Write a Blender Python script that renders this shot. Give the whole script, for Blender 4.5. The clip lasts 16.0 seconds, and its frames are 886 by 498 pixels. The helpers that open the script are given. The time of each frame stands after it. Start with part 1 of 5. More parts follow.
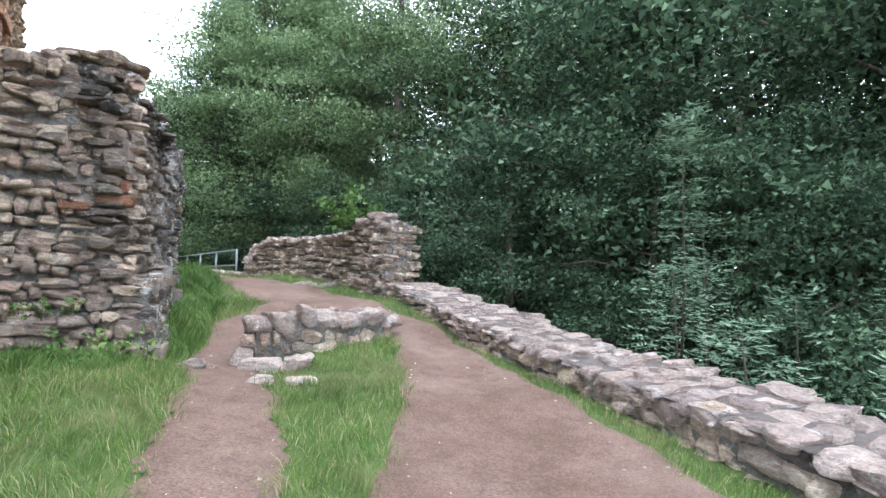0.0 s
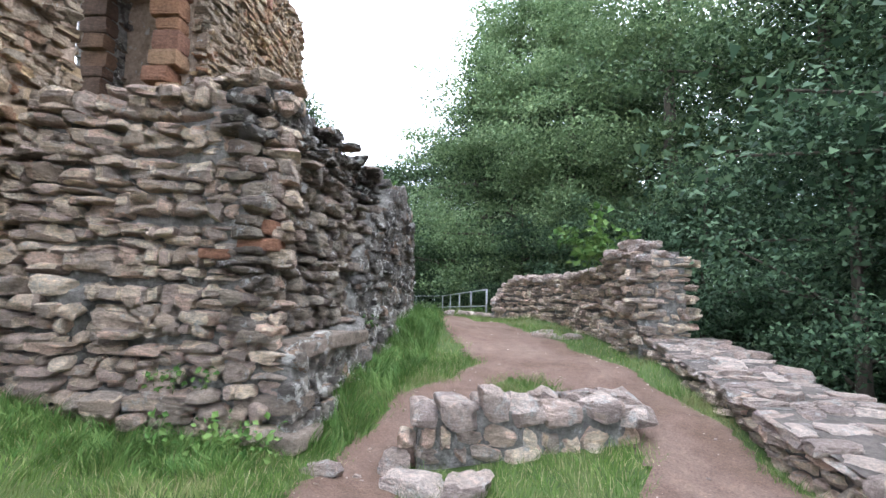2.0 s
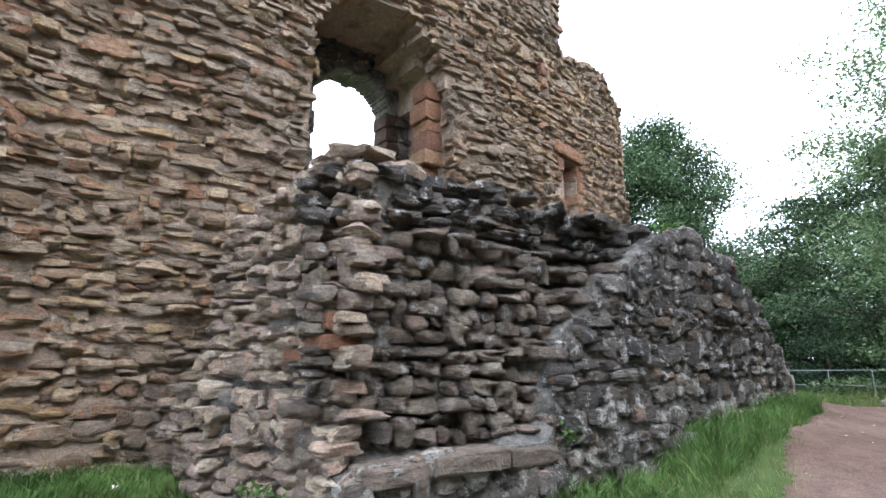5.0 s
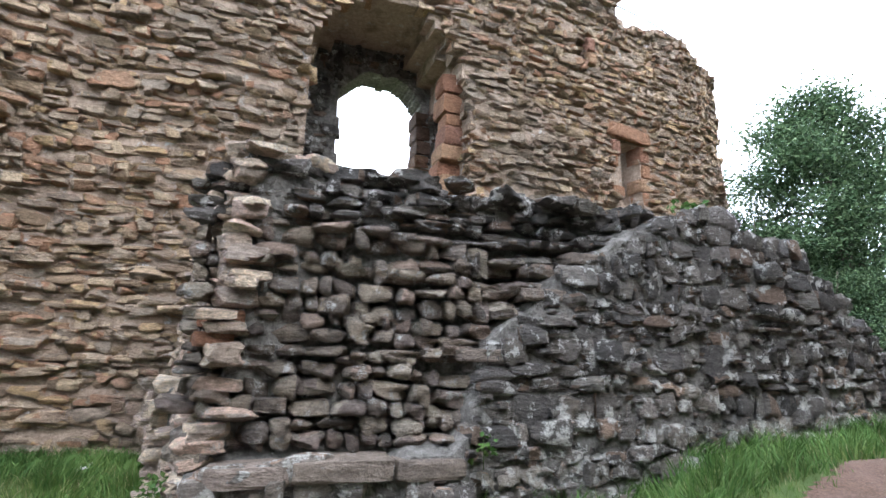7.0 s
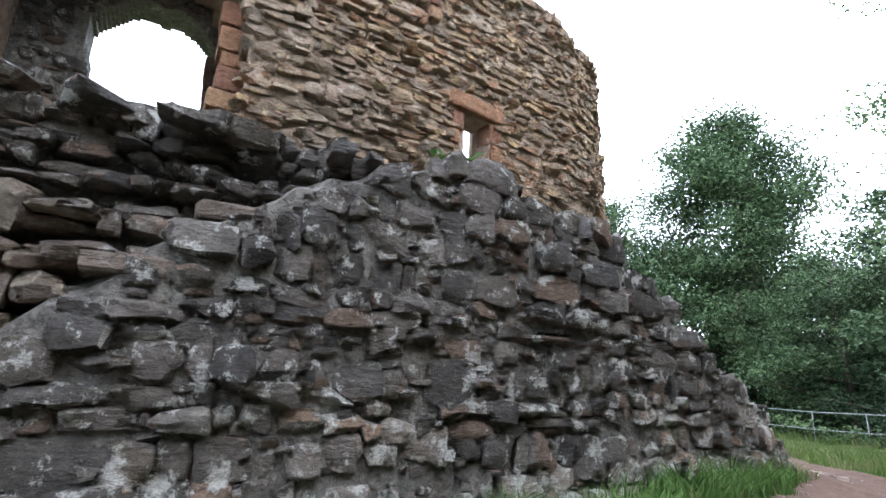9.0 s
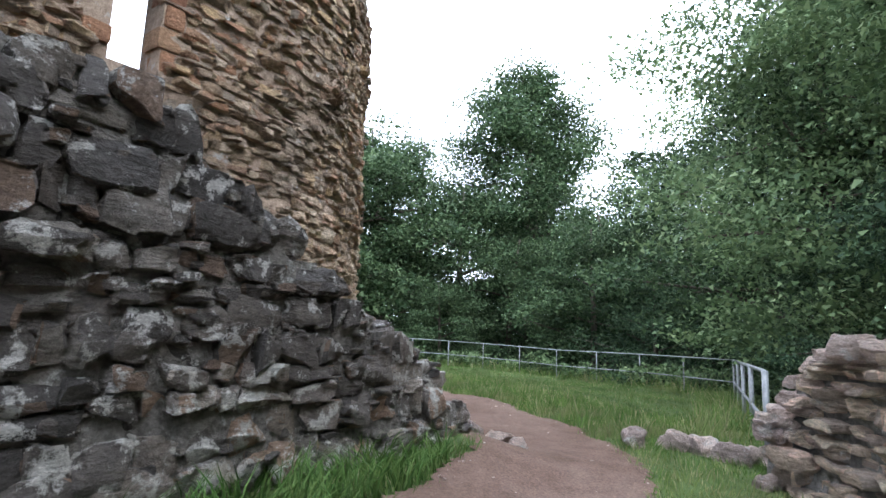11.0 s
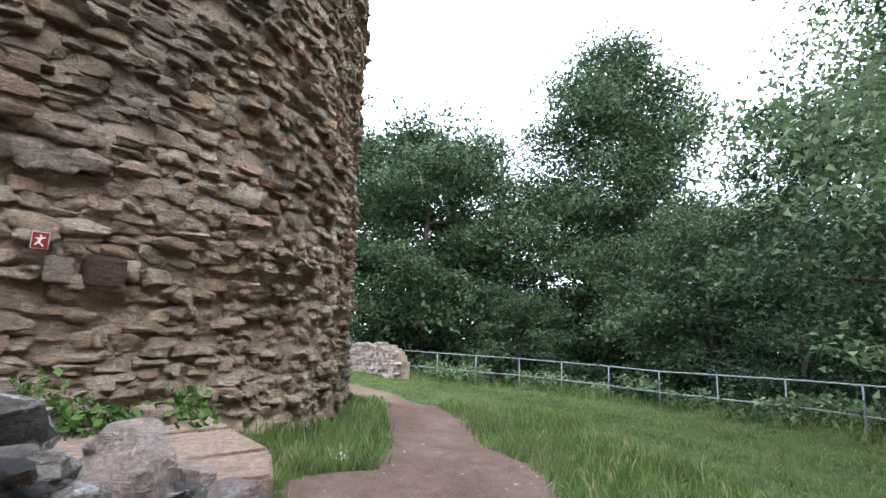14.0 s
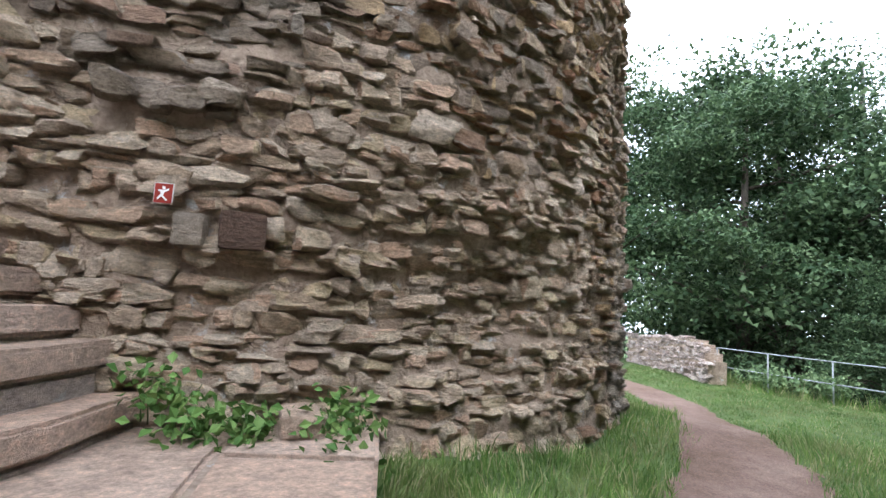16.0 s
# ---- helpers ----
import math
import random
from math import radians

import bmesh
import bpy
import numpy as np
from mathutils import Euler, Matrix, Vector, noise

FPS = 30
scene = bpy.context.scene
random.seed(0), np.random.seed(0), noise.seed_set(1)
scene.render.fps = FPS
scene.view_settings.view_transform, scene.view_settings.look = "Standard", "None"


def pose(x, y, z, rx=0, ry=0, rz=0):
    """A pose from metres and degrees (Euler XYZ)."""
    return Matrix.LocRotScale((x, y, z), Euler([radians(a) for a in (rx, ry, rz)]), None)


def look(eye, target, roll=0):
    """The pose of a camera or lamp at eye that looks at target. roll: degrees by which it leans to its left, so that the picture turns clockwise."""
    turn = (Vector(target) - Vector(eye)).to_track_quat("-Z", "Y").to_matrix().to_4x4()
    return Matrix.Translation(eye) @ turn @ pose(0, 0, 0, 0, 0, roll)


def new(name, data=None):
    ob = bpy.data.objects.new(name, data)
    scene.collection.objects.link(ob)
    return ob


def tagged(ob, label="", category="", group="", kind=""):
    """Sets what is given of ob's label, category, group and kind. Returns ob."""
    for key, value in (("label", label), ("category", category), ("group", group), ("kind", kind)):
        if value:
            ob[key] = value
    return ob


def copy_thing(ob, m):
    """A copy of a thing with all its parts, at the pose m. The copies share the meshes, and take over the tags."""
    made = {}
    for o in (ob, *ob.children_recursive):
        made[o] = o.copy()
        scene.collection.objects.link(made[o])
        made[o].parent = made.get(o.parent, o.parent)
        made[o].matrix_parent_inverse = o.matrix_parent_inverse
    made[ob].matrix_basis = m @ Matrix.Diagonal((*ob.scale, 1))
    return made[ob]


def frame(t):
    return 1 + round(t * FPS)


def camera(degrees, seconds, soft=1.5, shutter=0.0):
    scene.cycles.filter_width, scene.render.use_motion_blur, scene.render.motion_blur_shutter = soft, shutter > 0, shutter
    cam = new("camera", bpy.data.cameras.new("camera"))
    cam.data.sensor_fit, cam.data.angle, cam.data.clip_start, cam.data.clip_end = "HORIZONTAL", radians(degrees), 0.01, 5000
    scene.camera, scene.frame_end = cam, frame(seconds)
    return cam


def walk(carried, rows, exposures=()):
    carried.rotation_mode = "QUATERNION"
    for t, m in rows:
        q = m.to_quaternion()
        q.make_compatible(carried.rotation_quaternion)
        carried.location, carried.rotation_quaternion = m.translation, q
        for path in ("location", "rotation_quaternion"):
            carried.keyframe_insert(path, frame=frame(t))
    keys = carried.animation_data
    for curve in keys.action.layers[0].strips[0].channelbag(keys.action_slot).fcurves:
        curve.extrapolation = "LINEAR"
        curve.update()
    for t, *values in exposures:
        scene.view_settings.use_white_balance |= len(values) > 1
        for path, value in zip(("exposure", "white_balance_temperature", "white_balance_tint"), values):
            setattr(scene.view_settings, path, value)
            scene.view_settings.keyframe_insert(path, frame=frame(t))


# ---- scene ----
cam = camera(82, 16.0)
ROWS = [
    (0, 0.165, -0.24, 1.524, 92.17, -1.84, 2.34),
    (0.5, 0.174, 0.401, 1.602, 92.61, -2.03, 5.76),
    (1, 0.146, 1.08, 1.68, 93.41, -2.46, 10.58),
    (1.5, 0.163, 1.782, 1.745, 93.72, -2.73, 20.11),
    (2, 0.194, 2.458, 1.787, 94.96, -1.59, 33.09),
    (2.5, 0.209, 3.057, 1.863, 96.89, -1.15, 44.01),
    (3, 0.203, 3.594, 1.924, 98.7, -1.06, 55.48),
    (3.5, 0.222, 4.094, 1.974, 99.56, -0.6, 65.14),
    (4, 0.3, 4.627, 2.016, 100.07, -0.24, 72.02),
    (4.5, 0.371, 5.212, 2.045, 100.83, -0.12, 77.91),
    (5, 0.384, 5.82, 2.08, 101.97, 0.1, 80.52),
    (5.2, 0.38, 6.067, 2.083, 102.2, -0.01, 81.36),
    (7.3, -0.134, 8.349, 2.067, 102.28, -1.05, 98.63),
    (7.5, -0.272, 8.569, 2.086, 102.34, -1.02, 99.46),
    (8, -0.628, 9.181, 2.094, 102.90, -1.10, 100.53),
    (8.5, -1.448, 9.599, 2.164, 103.53, -2.00, 95.17),
    (9, -2.201, 10.261, 2.159, 104.06, -2.12, 90.05),
    (9.5, -2.702, 10.831, 2.185, 102.92, -1.81, 86.03),
    (10, -3.019, 11.349, 2.248, 100.95, -1.76, 80.99),
    (10.2, -3.096, 11.558, 2.276, 99.97, -2.14, 78.79),
    (12.3, -5.255, 13.501, 2.448, 98.14, -0.4, 63.1),
    (12.5, -5.442, 13.635, 2.436, 98.39, -0.51, 63.33),
    (13, -5.943, 14.021, 2.401, 99.04, -0.46, 67.55),
    (13.5, -6.431, 14.433, 2.36, 99.7, -1.3, 74.22),
    (14, -6.949, 14.818, 2.327, 99.3, -1.73, 81.83),
    (14.5, -7.518, 15.125, 2.312, 98.32, -1.99, 88.75),
    (15, -8.086, 15.333, 2.301, 97.32, -2.27, 96.04),
    (15.5, -8.637, 15.405, 2.308, 96.93, -2.55, 105.12),
    (16, -9.197, 15.228, 2.329, 96.51, -3.37, 114.98),
]

walk(cam, [(t, pose(x, y, z, rx, ry, rz)) for t, x, y, z, rx, ry, rz in ROWS],
     [(0, 2.25), (3, 2.15), (5, 2.02), (7.5, 2.26), (8.5, 2.27), (9, 2.1), (10, 1.9), (12.5, 2.02), (14, 1.98), (16, 2.2)])

# ---- sky and light: a bright overcast evening ----
world = bpy.data.worlds.new("overcast_sky")
scene.world = world
world.use_nodes = True
wn, wl = world.node_tree.nodes, world.node_tree.links
wn.clear()
sky = wn.new("ShaderNodeTexSky")
sky.sky_type, sky.sun_disc, sky.sun_elevation, sky.sun_rotation = "NISHITA", False, radians(53), radians(51)
cloud = wn.new("ShaderNodeTexNoise")
cloud.inputs["Scale"].default_value, cloud.inputs["Detail"].default_value = 1.6, 5
cramp = wn.new("ShaderNodeValToRGB")
cramp.color_ramp.elements[0].position, cramp.color_ramp.elements[0].color = 0.3, (7.2, 8.15, 10.0, 1)
cramp.color_ramp.elements[1].position, cramp.color_ramp.elements[1].color = 0.75, (9.0, 9.8, 11.3, 1)
wmix = wn.new("ShaderNodeMixRGB")
wmix.inputs[0].default_value = 0.88
back = wn.new("ShaderNodeBackground")
back.inputs["Strength"].default_value = 0.155
wout = wn.new("ShaderNodeOutputWorld")
wl.new(cloud.outputs["Fac"], cramp.inputs["Fac"])
wl.new(sky.outputs[0], wmix.inputs[1])
wl.new(cramp.outputs[0], wmix.inputs[2])
wl.new(wmix.outputs[0], back.inputs["Color"])
wl.new(back.outputs[0], wout.inputs["Surface"])
sun = new("sun", bpy.data.lights.new("sun", "SUN"))
sun.data.energy, sun.data.angle, sun.data.color = 0.5, radians(40), (1.0, 1.0, 1.0)
sun.matrix_world = look((10, 8, 17), (0, 0, 0))

rng = np.random.default_rng(11)


# ---- materials ----
class Nodes:
    """A small helper that builds one node material."""

    def __init__(self, name, rough=0.9):
        self.mat = bpy.data.materials.new(name)
        self.mat.use_nodes = True
        self.t = self.mat.node_tree
        self.bsdf = self.t.nodes["Principled BSDF"]
        self.bsdf.inputs["Roughness"].default_value = rough
        self.bsdf.inputs["Specular IOR Level"].default_value = 0.25
        self.geo = self.t.nodes.new("ShaderNodeNewGeometry")
        self.pos = self.geo.outputs["Position"]

    def link(self, a, b):
        self.t.links.new(a, b)

    def noise(self, scale, detail=4.0, rough=0.6, stretch=None):
        n = self.t.nodes.new("ShaderNodeTexNoise")
        n.inputs["Scale"].default_value, n.inputs["Detail"].default_value, n.inputs["Roughness"].default_value = scale, detail, rough
        src = self.pos
        if stretch:
            m = self.t.nodes.new("ShaderNodeMapping")
            m.inputs["Scale"].default_value = stretch
            self.link(src, m.inputs["Vector"])
            src = m.outputs[0]
        self.link(src, n.inputs["Vector"])
        return n.outputs["Fac"]

    def ramp(self, fac, stops, mode="LINEAR"):
        r = self.t.nodes.new("ShaderNodeValToRGB")
        r.color_ramp.interpolation = mode
        while len(r.color_ramp.elements) < len(stops):
            r.color_ramp.elements.new(0.5)
        for e, (p, c) in zip(r.color_ramp.elements, stops):
            e.position = p
            e.color = (*c, 1) if len(c) == 3 else c
        self.link(fac, r.inputs["Fac"])
        return r.outputs["Color"]

    def mix(self, fac, a, b, kind="MIX"):
        m = self.t.nodes.new("ShaderNodeMixRGB")
        m.blend_type = kind
        for sock, v in zip(m.inputs, (fac, a, b)):
            if isinstance(v, (int, float)):
                sock.default_value = v
            elif isinstance(v, tuple):
                sock.default_value = (*v, 1)
            else:
                self.link(v, sock)
        return m.outputs[0]

    def math(self, op, a, b=0.0):
        m = self.t.nodes.new("ShaderNodeMath")
        m.operation = op
        for sock, v in zip(m.inputs, (a, b)):
            if isinstance(v, (int, float)):
                sock.default_value = v
            else:
                self.link(v, sock)
        return m.outputs[0]

    def random(self):
        """One number for each stone or leaf, whether an object or an island of a joined mesh."""
        info = self.t.nodes.new("ShaderNodeObjectInfo")
        return self.math("FRACT", self.math("ADD", info.outputs["Random"], self.geo.outputs["Random Per Island"]))

    def bump(self, height, strength, distance=0.01):
        b = self.t.nodes.new("ShaderNodeBump")
        b.inputs["Strength"].default_value, b.inputs["Distance"].default_value = strength, distance
        self.link(height, b.inputs["Height"])
        self.link(b.outputs[0], self.bsdf.inputs["Normal"])

    def done(self, colour):
        if isinstance(colour, tuple):
            self.bsdf.inputs["Base Color"].default_value = (*colour, 1)
        else:
            self.link(colour, self.bsdf.inputs["Base Color"])
        return self.mat


def stone_material(name, palette, stain, stain_range, lichen, lichen_range, patch=None, patch_range=(0.5, 0.65), patch_scale=0.35, bedding=0.45):
    """Weathered rubble: a colour for each stone, bedding grain, dark weathering, pale lichen."""
    n = Nodes(name, 0.93)
    r = n.random()
    step = 1.0 / len(palette)
    col = n.ramp(r, [(i * step, c) for i, c in enumerate(palette)], "CONSTANT")
    if patch:
        mask = n.ramp(n.noise(patch_scale, 3), [(patch_range[0], (0, 0, 0)), (patch_range[1], (1, 1, 1))])
        col2 = n.ramp(r, [(i / len(patch), c) for i, c in enumerate(patch)], "CONSTANT")
        col = n.mix(mask, col, col2)
    grain = n.noise(11, 7, 0.72, (1, 1, 1.7))
    col = n.mix(0.75, col, n.ramp(grain, [(0.25, (0.5, 0.5, 0.5)), (0.5, (0.95, 0.94, 0.93)), (0.75, (1.35, 1.33, 1.3))]), "MULTIPLY")
    mask = n.ramp(n.noise(1.3, 6, 0.65), [(stain_range[0], (0, 0, 0)), (stain_range[1], (1, 1, 1))])
    col = n.mix(mask, col, n.mix(0.6, col, stain))
    spots = n.ramp(n.noise(5.5, 8, 0.72), [(lichen_range[0], (0, 0, 0)), (lichen_range[1], (1, 1, 1))])
    col = n.mix(spots, col, lichen)
    fine = n.noise(60, 4, 0.6)
    col = n.mix(0.5, col, n.ramp(fine, [(0.3, (0.7, 0.7, 0.7)), (0.7, (1.2, 1.2, 1.2))]), "MULTIPLY")
    coarse = n.noise(19, 7, 0.78, (1, 1, 1.8))
    col = n.mix(0.7, col, n.ramp(coarse, [(0.3, (0.45, 0.44, 0.43)), (0.5, (1, 1, 1)), (0.7, (1.5, 1.49, 1.47))]), "MULTIPLY")
    beds = n.noise(7, 5, 0.7, (1, 1, 6))
    col = n.mix(bedding, col, n.ramp(beds, [(0.34, (0.55, 0.53, 0.5)), (0.5, (1, 1, 1)), (0.7, (1.35, 1.34, 1.32))]), "MULTIPLY")
    height = n.math("ADD", n.math("ADD", n.math("MULTIPLY", grain, 0.9), n.math("MULTIPLY", coarse, 1.2)), n.math("ADD", n.math("MULTIPLY", beds, 1.6 * bedding), n.math("MULTIPLY", fine, 0.4)))
    n.bump(height, 1.0, 0.08)
    return n.done(col)


TAN = [(1.54 * c[0], 1.52 * c[1], 1.44 * c[2]) for c in [(0.27, 0.195, 0.14), (0.35, 0.26, 0.185), (0.31, 0.24, 0.185), (0.235, 0.175, 0.135), (0.36, 0.255, 0.155), (0.28, 0.175, 0.12), (0.335, 0.265, 0.21), (0.205, 0.16, 0.13), (0.40, 0.31, 0.225), (0.25, 0.205, 0.17), (0.29, 0.165, 0.11)]]
GREY = [(0.27, 0.225, 0.18), (0.36, 0.295, 0.235), (0.23, 0.195, 0.165), (0.40, 0.33, 0.265), (0.31, 0.265, 0.22)]
mat_tower = stone_material("tower_sandstone", TAN, (0.05, 0.046, 0.045), (0.55, 0.72), (0.45, 0.42, 0.37), (0.70, 0.78), GREY, (0.5, 0.66), 0.22)
# Limewashed stone tones; the tower's better-lit side is also brightened through this colour.
WASH = [(0.45 * min(0.74, 1.5 * c[0]) + 0.33, 0.45 * min(0.62, 1.5 * c[1]) + 0.262, 0.45 * min(0.54, 1.5 * c[2]) + 0.2) for c in TAN]
mat_wash = stone_material("limewashed_brightened_sandstone", WASH, (0.16, 0.12, 0.1), (0.58, 0.74), (0.62, 0.55, 0.48), (0.62, 0.72))
PURPLE = [tuple(v * m for v, m in zip(c, (2.75, 2.6, 2.42))) for c in [(0.20, 0.165, 0.14), (0.25, 0.21, 0.175), (0.155, 0.13, 0.118), (0.29, 0.245, 0.2), (0.215, 0.175, 0.16), (0.255, 0.195, 0.165), (0.30, 0.265, 0.225), (0.18, 0.155, 0.14)]]
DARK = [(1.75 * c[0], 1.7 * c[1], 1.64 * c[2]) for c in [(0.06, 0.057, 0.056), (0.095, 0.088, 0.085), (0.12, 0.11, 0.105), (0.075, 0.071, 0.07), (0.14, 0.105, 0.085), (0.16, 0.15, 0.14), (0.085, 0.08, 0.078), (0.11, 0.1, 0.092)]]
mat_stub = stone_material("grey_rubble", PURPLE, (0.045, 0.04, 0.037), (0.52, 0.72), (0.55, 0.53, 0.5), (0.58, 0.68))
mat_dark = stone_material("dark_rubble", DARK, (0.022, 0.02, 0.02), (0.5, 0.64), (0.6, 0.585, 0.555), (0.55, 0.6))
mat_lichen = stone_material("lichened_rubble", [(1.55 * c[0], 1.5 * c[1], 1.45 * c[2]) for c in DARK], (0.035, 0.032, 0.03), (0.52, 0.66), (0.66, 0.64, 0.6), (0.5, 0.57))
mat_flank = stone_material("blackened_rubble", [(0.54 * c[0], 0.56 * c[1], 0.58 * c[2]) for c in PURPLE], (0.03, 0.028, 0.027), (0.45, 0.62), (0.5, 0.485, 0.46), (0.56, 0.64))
PALE = [(2.05 * c[0], 1.98 * c[1], 1.92 * c[2]) for c in [(0.26, 0.215, 0.195), (0.30, 0.25, 0.225), (0.22, 0.18, 0.165), (0.34, 0.29, 0.265), (0.27, 0.215, 0.19), (0.19, 0.155, 0.145)]]
mat_pale = stone_material("pale_parapet_stone", PALE, (0.11, 0.095, 0.085), (0.56, 0.75), (0.6, 0.57, 0.54), (0.55, 0.65))
RED = [(0.42, 0.225, 0.135), (0.36, 0.18, 0.115), (0.44, 0.27, 0.165), (0.32, 0.165, 0.115)]
mat_red = stone_material("red_sandstone", RED, (0.08, 0.05, 0.04), (0.6, 0.78), (0.45, 0.4, 0.34), (0.74, 0.8))
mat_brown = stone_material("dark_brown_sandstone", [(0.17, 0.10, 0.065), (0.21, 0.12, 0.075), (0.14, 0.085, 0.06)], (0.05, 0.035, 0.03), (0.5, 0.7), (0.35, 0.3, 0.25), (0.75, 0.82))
mat_ledge = stone_material("weathered_ledge_stone", [(0.36, 0.29, 0.24), (0.4, 0.32, 0.27), (0.32, 0.26, 0.22)], (0.09, 0.075, 0.065), (0.48, 0.66), (0.5, 0.46, 0.42), (0.6, 0.7), bedding=0.2)
mat_slab = stone_material("worn_paving", [(0.66, 0.47, 0.36), (0.7, 0.52, 0.41), (0.6, 0.44, 0.34)], (0.24, 0.15, 0.11), (0.54, 0.72), (0.56, 0.5, 0.45), (0.66, 0.76), bedding=0.05)


def mortar_material(name, a, b):
    n = Nodes(name, 0.97)
    g = n.noise(14, 8, 0.7)
    col = n.ramp(g, [(0.3, a), (0.7, b)])
    dark = n.ramp(n.noise(2.2, 6, 0.7), [(0.5, (0, 0, 0)), (0.66, (1, 1, 1))])
    col = n.mix(dark, col, n.mix(0.65, col, tuple(0.35 * v for v in a)))
    pale = n.ramp(n.noise(4.2, 8, 0.75), [(0.58, (0, 0, 0)), (0.68, (1, 1, 1))])
    col = n.mix(pale, col, tuple(min(0.62, 1.7 * v) for v in b))
    n.bump(n.math("ADD", g, n.noise(38, 5, 0.7)), 1.0, 0.07)
    return n.done(col)


mat_mortar = mortar_material("brown_mortar", (0.34, 0.245, 0.185), (0.60, 0.465, 0.36))
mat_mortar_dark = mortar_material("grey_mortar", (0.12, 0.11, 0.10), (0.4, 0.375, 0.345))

n = Nodes("ground_turf", 0.95)
col = n.ramp(n.noise(3, 6, 0.7), [(0.3, (0.035, 0.06, 0.016)), (0.55, (0.07, 0.105, 0.03)), (0.75, (0.13, 0.13, 0.06))])
n.bump(n.noise(40, 4), 0.8, 0.03)
mat_ground = n.done(col)

n = Nodes("trodden_earth", 0.95)
base = n.ramp(n.noise(0.9, 6, 0.6), [(0.3, (0.125, 0.078, 0.054)), (0.5, (0.168, 0.107, 0.083)), (0.7, (0.22, 0.15, 0.12))])
grit = n.noise(48, 6, 0.75)
base = n.mix(0.85, base, n.ramp(grit, [(0.32, (0.5, 0.5, 0.5)), (0.52, (1.0, 1.0, 1.0)), (0.68, (1.6, 1.55, 1.5))]), "MULTIPLY")
base = n.mix(0.7, base, n.ramp(n.noise(5, 8, 0.75), [(0.35, (0.68, 0.66, 0.64)), (0.5, (1, 1, 1)), (0.66, (1.22, 1.22, 1.2))]), "MULTIPLY")
n.bump(n.math("ADD", n.noise(6, 4), n.math("MULTIPLY", grit, 0.8)), 0.9, 0.035)
mat_path = n.done(base)


def leaf_material(name, stops, rough=0.5, trans=0.2, straw=None):
    n = Nodes(name, rough)
    r = n.random()
    col = n.ramp(r, stops)
    col = n.mix(0.6, col, n.ramp(n.noise(0.9, 5), [(0.34, (0.42, 0.5, 0.42)), (0.64, (1.5, 1.42, 1.32))]), "MULTIPLY")
    if straw:
        dry = n.ramp(n.noise(1.15, 4, 0.65), [(0.5, (0, 0, 0)), (0.66, (0.6, 0.6, 0.6))])
        col = n.mix(dry, col, n.mix(r, straw, tuple(0.6 * v for v in straw)))
    n.bsdf.inputs["Specular IOR Level"].default_value = 0.1
    tr = n.t.nodes.new("ShaderNodeBsdfTranslucent")
    n.link(col, tr.inputs["Color"])
    ms = n.t.nodes.new("ShaderNodeMixShader")
    ms.inputs[0].default_value = trans
    out = n.t.nodes["Material Output"]
    n.link(n.bsdf.outputs[0], ms.inputs[1])
    n.link(tr.outputs[0], ms.inputs[2])
    n.link(ms.outputs[0], out.inputs["Surface"])
    return n.done(col)


mat_leaf_light = leaf_material("light_green_leaves", [(0.0, (0.08, 0.13, 0.07)), (0.5, (0.14, 0.21, 0.105)), (1.0, (0.225, 0.3, 0.16))], 0.5, 0.3)
mat_leaf_mid = leaf_material("green_leaves", [(0.0, (0.02, 0.04, 0.02)), (0.5, (0.054, 0.094, 0.046)), (1.0, (0.11, 0.16, 0.083))], 0.5, 0.22)
mat_leaf_dark = leaf_material("dark_green_leaves", [(0.0, (0.02, 0.04, 0.025)), (0.5, (0.056, 0.1, 0.06)), (1.0, (0.115, 0.18, 0.105))], 0.5, 0.22)
mat_leaf_blue = leaf_material("bluish_ash_leaves", [(0.0, (0.11, 0.18, 0.13)), (0.5, (0.18, 0.27, 0.19)), (1.0, (0.27, 0.37, 0.27))], 0.5, 0.3)
mat_weed = leaf_material("fresh_weed_leaves", [(0.0, (0.05, 0.11, 0.03)), (0.5, (0.085, 0.16, 0.045)), (1.0, (0.14, 0.21, 0.07))])
mat_grass = leaf_material("grass_blades", [(0.0, (0.06, 0.125, 0.03)), (0.45, (0.115, 0.2, 0.056)), (0.82, (0.19, 0.265, 0.085)), (0.88, (0.34, 0.31, 0.18)), (1.0, (0.42, 0.38, 0.24))], 0.6, 0.35, (0.36, 0.33, 0.17))
mat_lawn = leaf_material("lawn_blades", [(0.0, (0.058, 0.118, 0.032)), (0.45, (0.093, 0.158, 0.046)), (0.86, (0.142, 0.205, 0.068)), (0.92, (0.32, 0.3, 0.17)), (1.0, (0.40, 0.37, 0.22))], 0.6, 0.3, (0.26, 0.255, 0.12))

n = Nodes("bark", 0.95)
g = n.noise(9, 6, 0.7, (1, 1, 0.25))
n.bump(g, 1.0, 0.05)
mat_bark = n.done(n.ramp(g, [(0.3, (0.03, 0.025, 0.02)), (0.7, (0.12, 0.1, 0.08))]))

n = Nodes("galvanised_steel", 0.5)
n.bsdf.inputs["Metallic"].default_value = 0.35
mat_steel = n.done(n.ramp(n.noise(20, 4), [(0.3, (0.2, 0.21, 0.22)), (0.7, (0.33, 0.34, 0.35))]))
n = Nodes("sign_red", 0.45)
mat_sign = n.done(n.ramp(n.noise(30, 3), [(0.3, (0.20, 0.022, 0.016)), (0.7, (0.26, 0.03, 0.02))]))
n = Nodes("sign_white", 0.5)
mat_white = n.done(n.ramp(n.noise(30, 3), [(0.3, (0.66, 0.64, 0.61)), (0.7, (0.76, 0.75, 0.72))]))


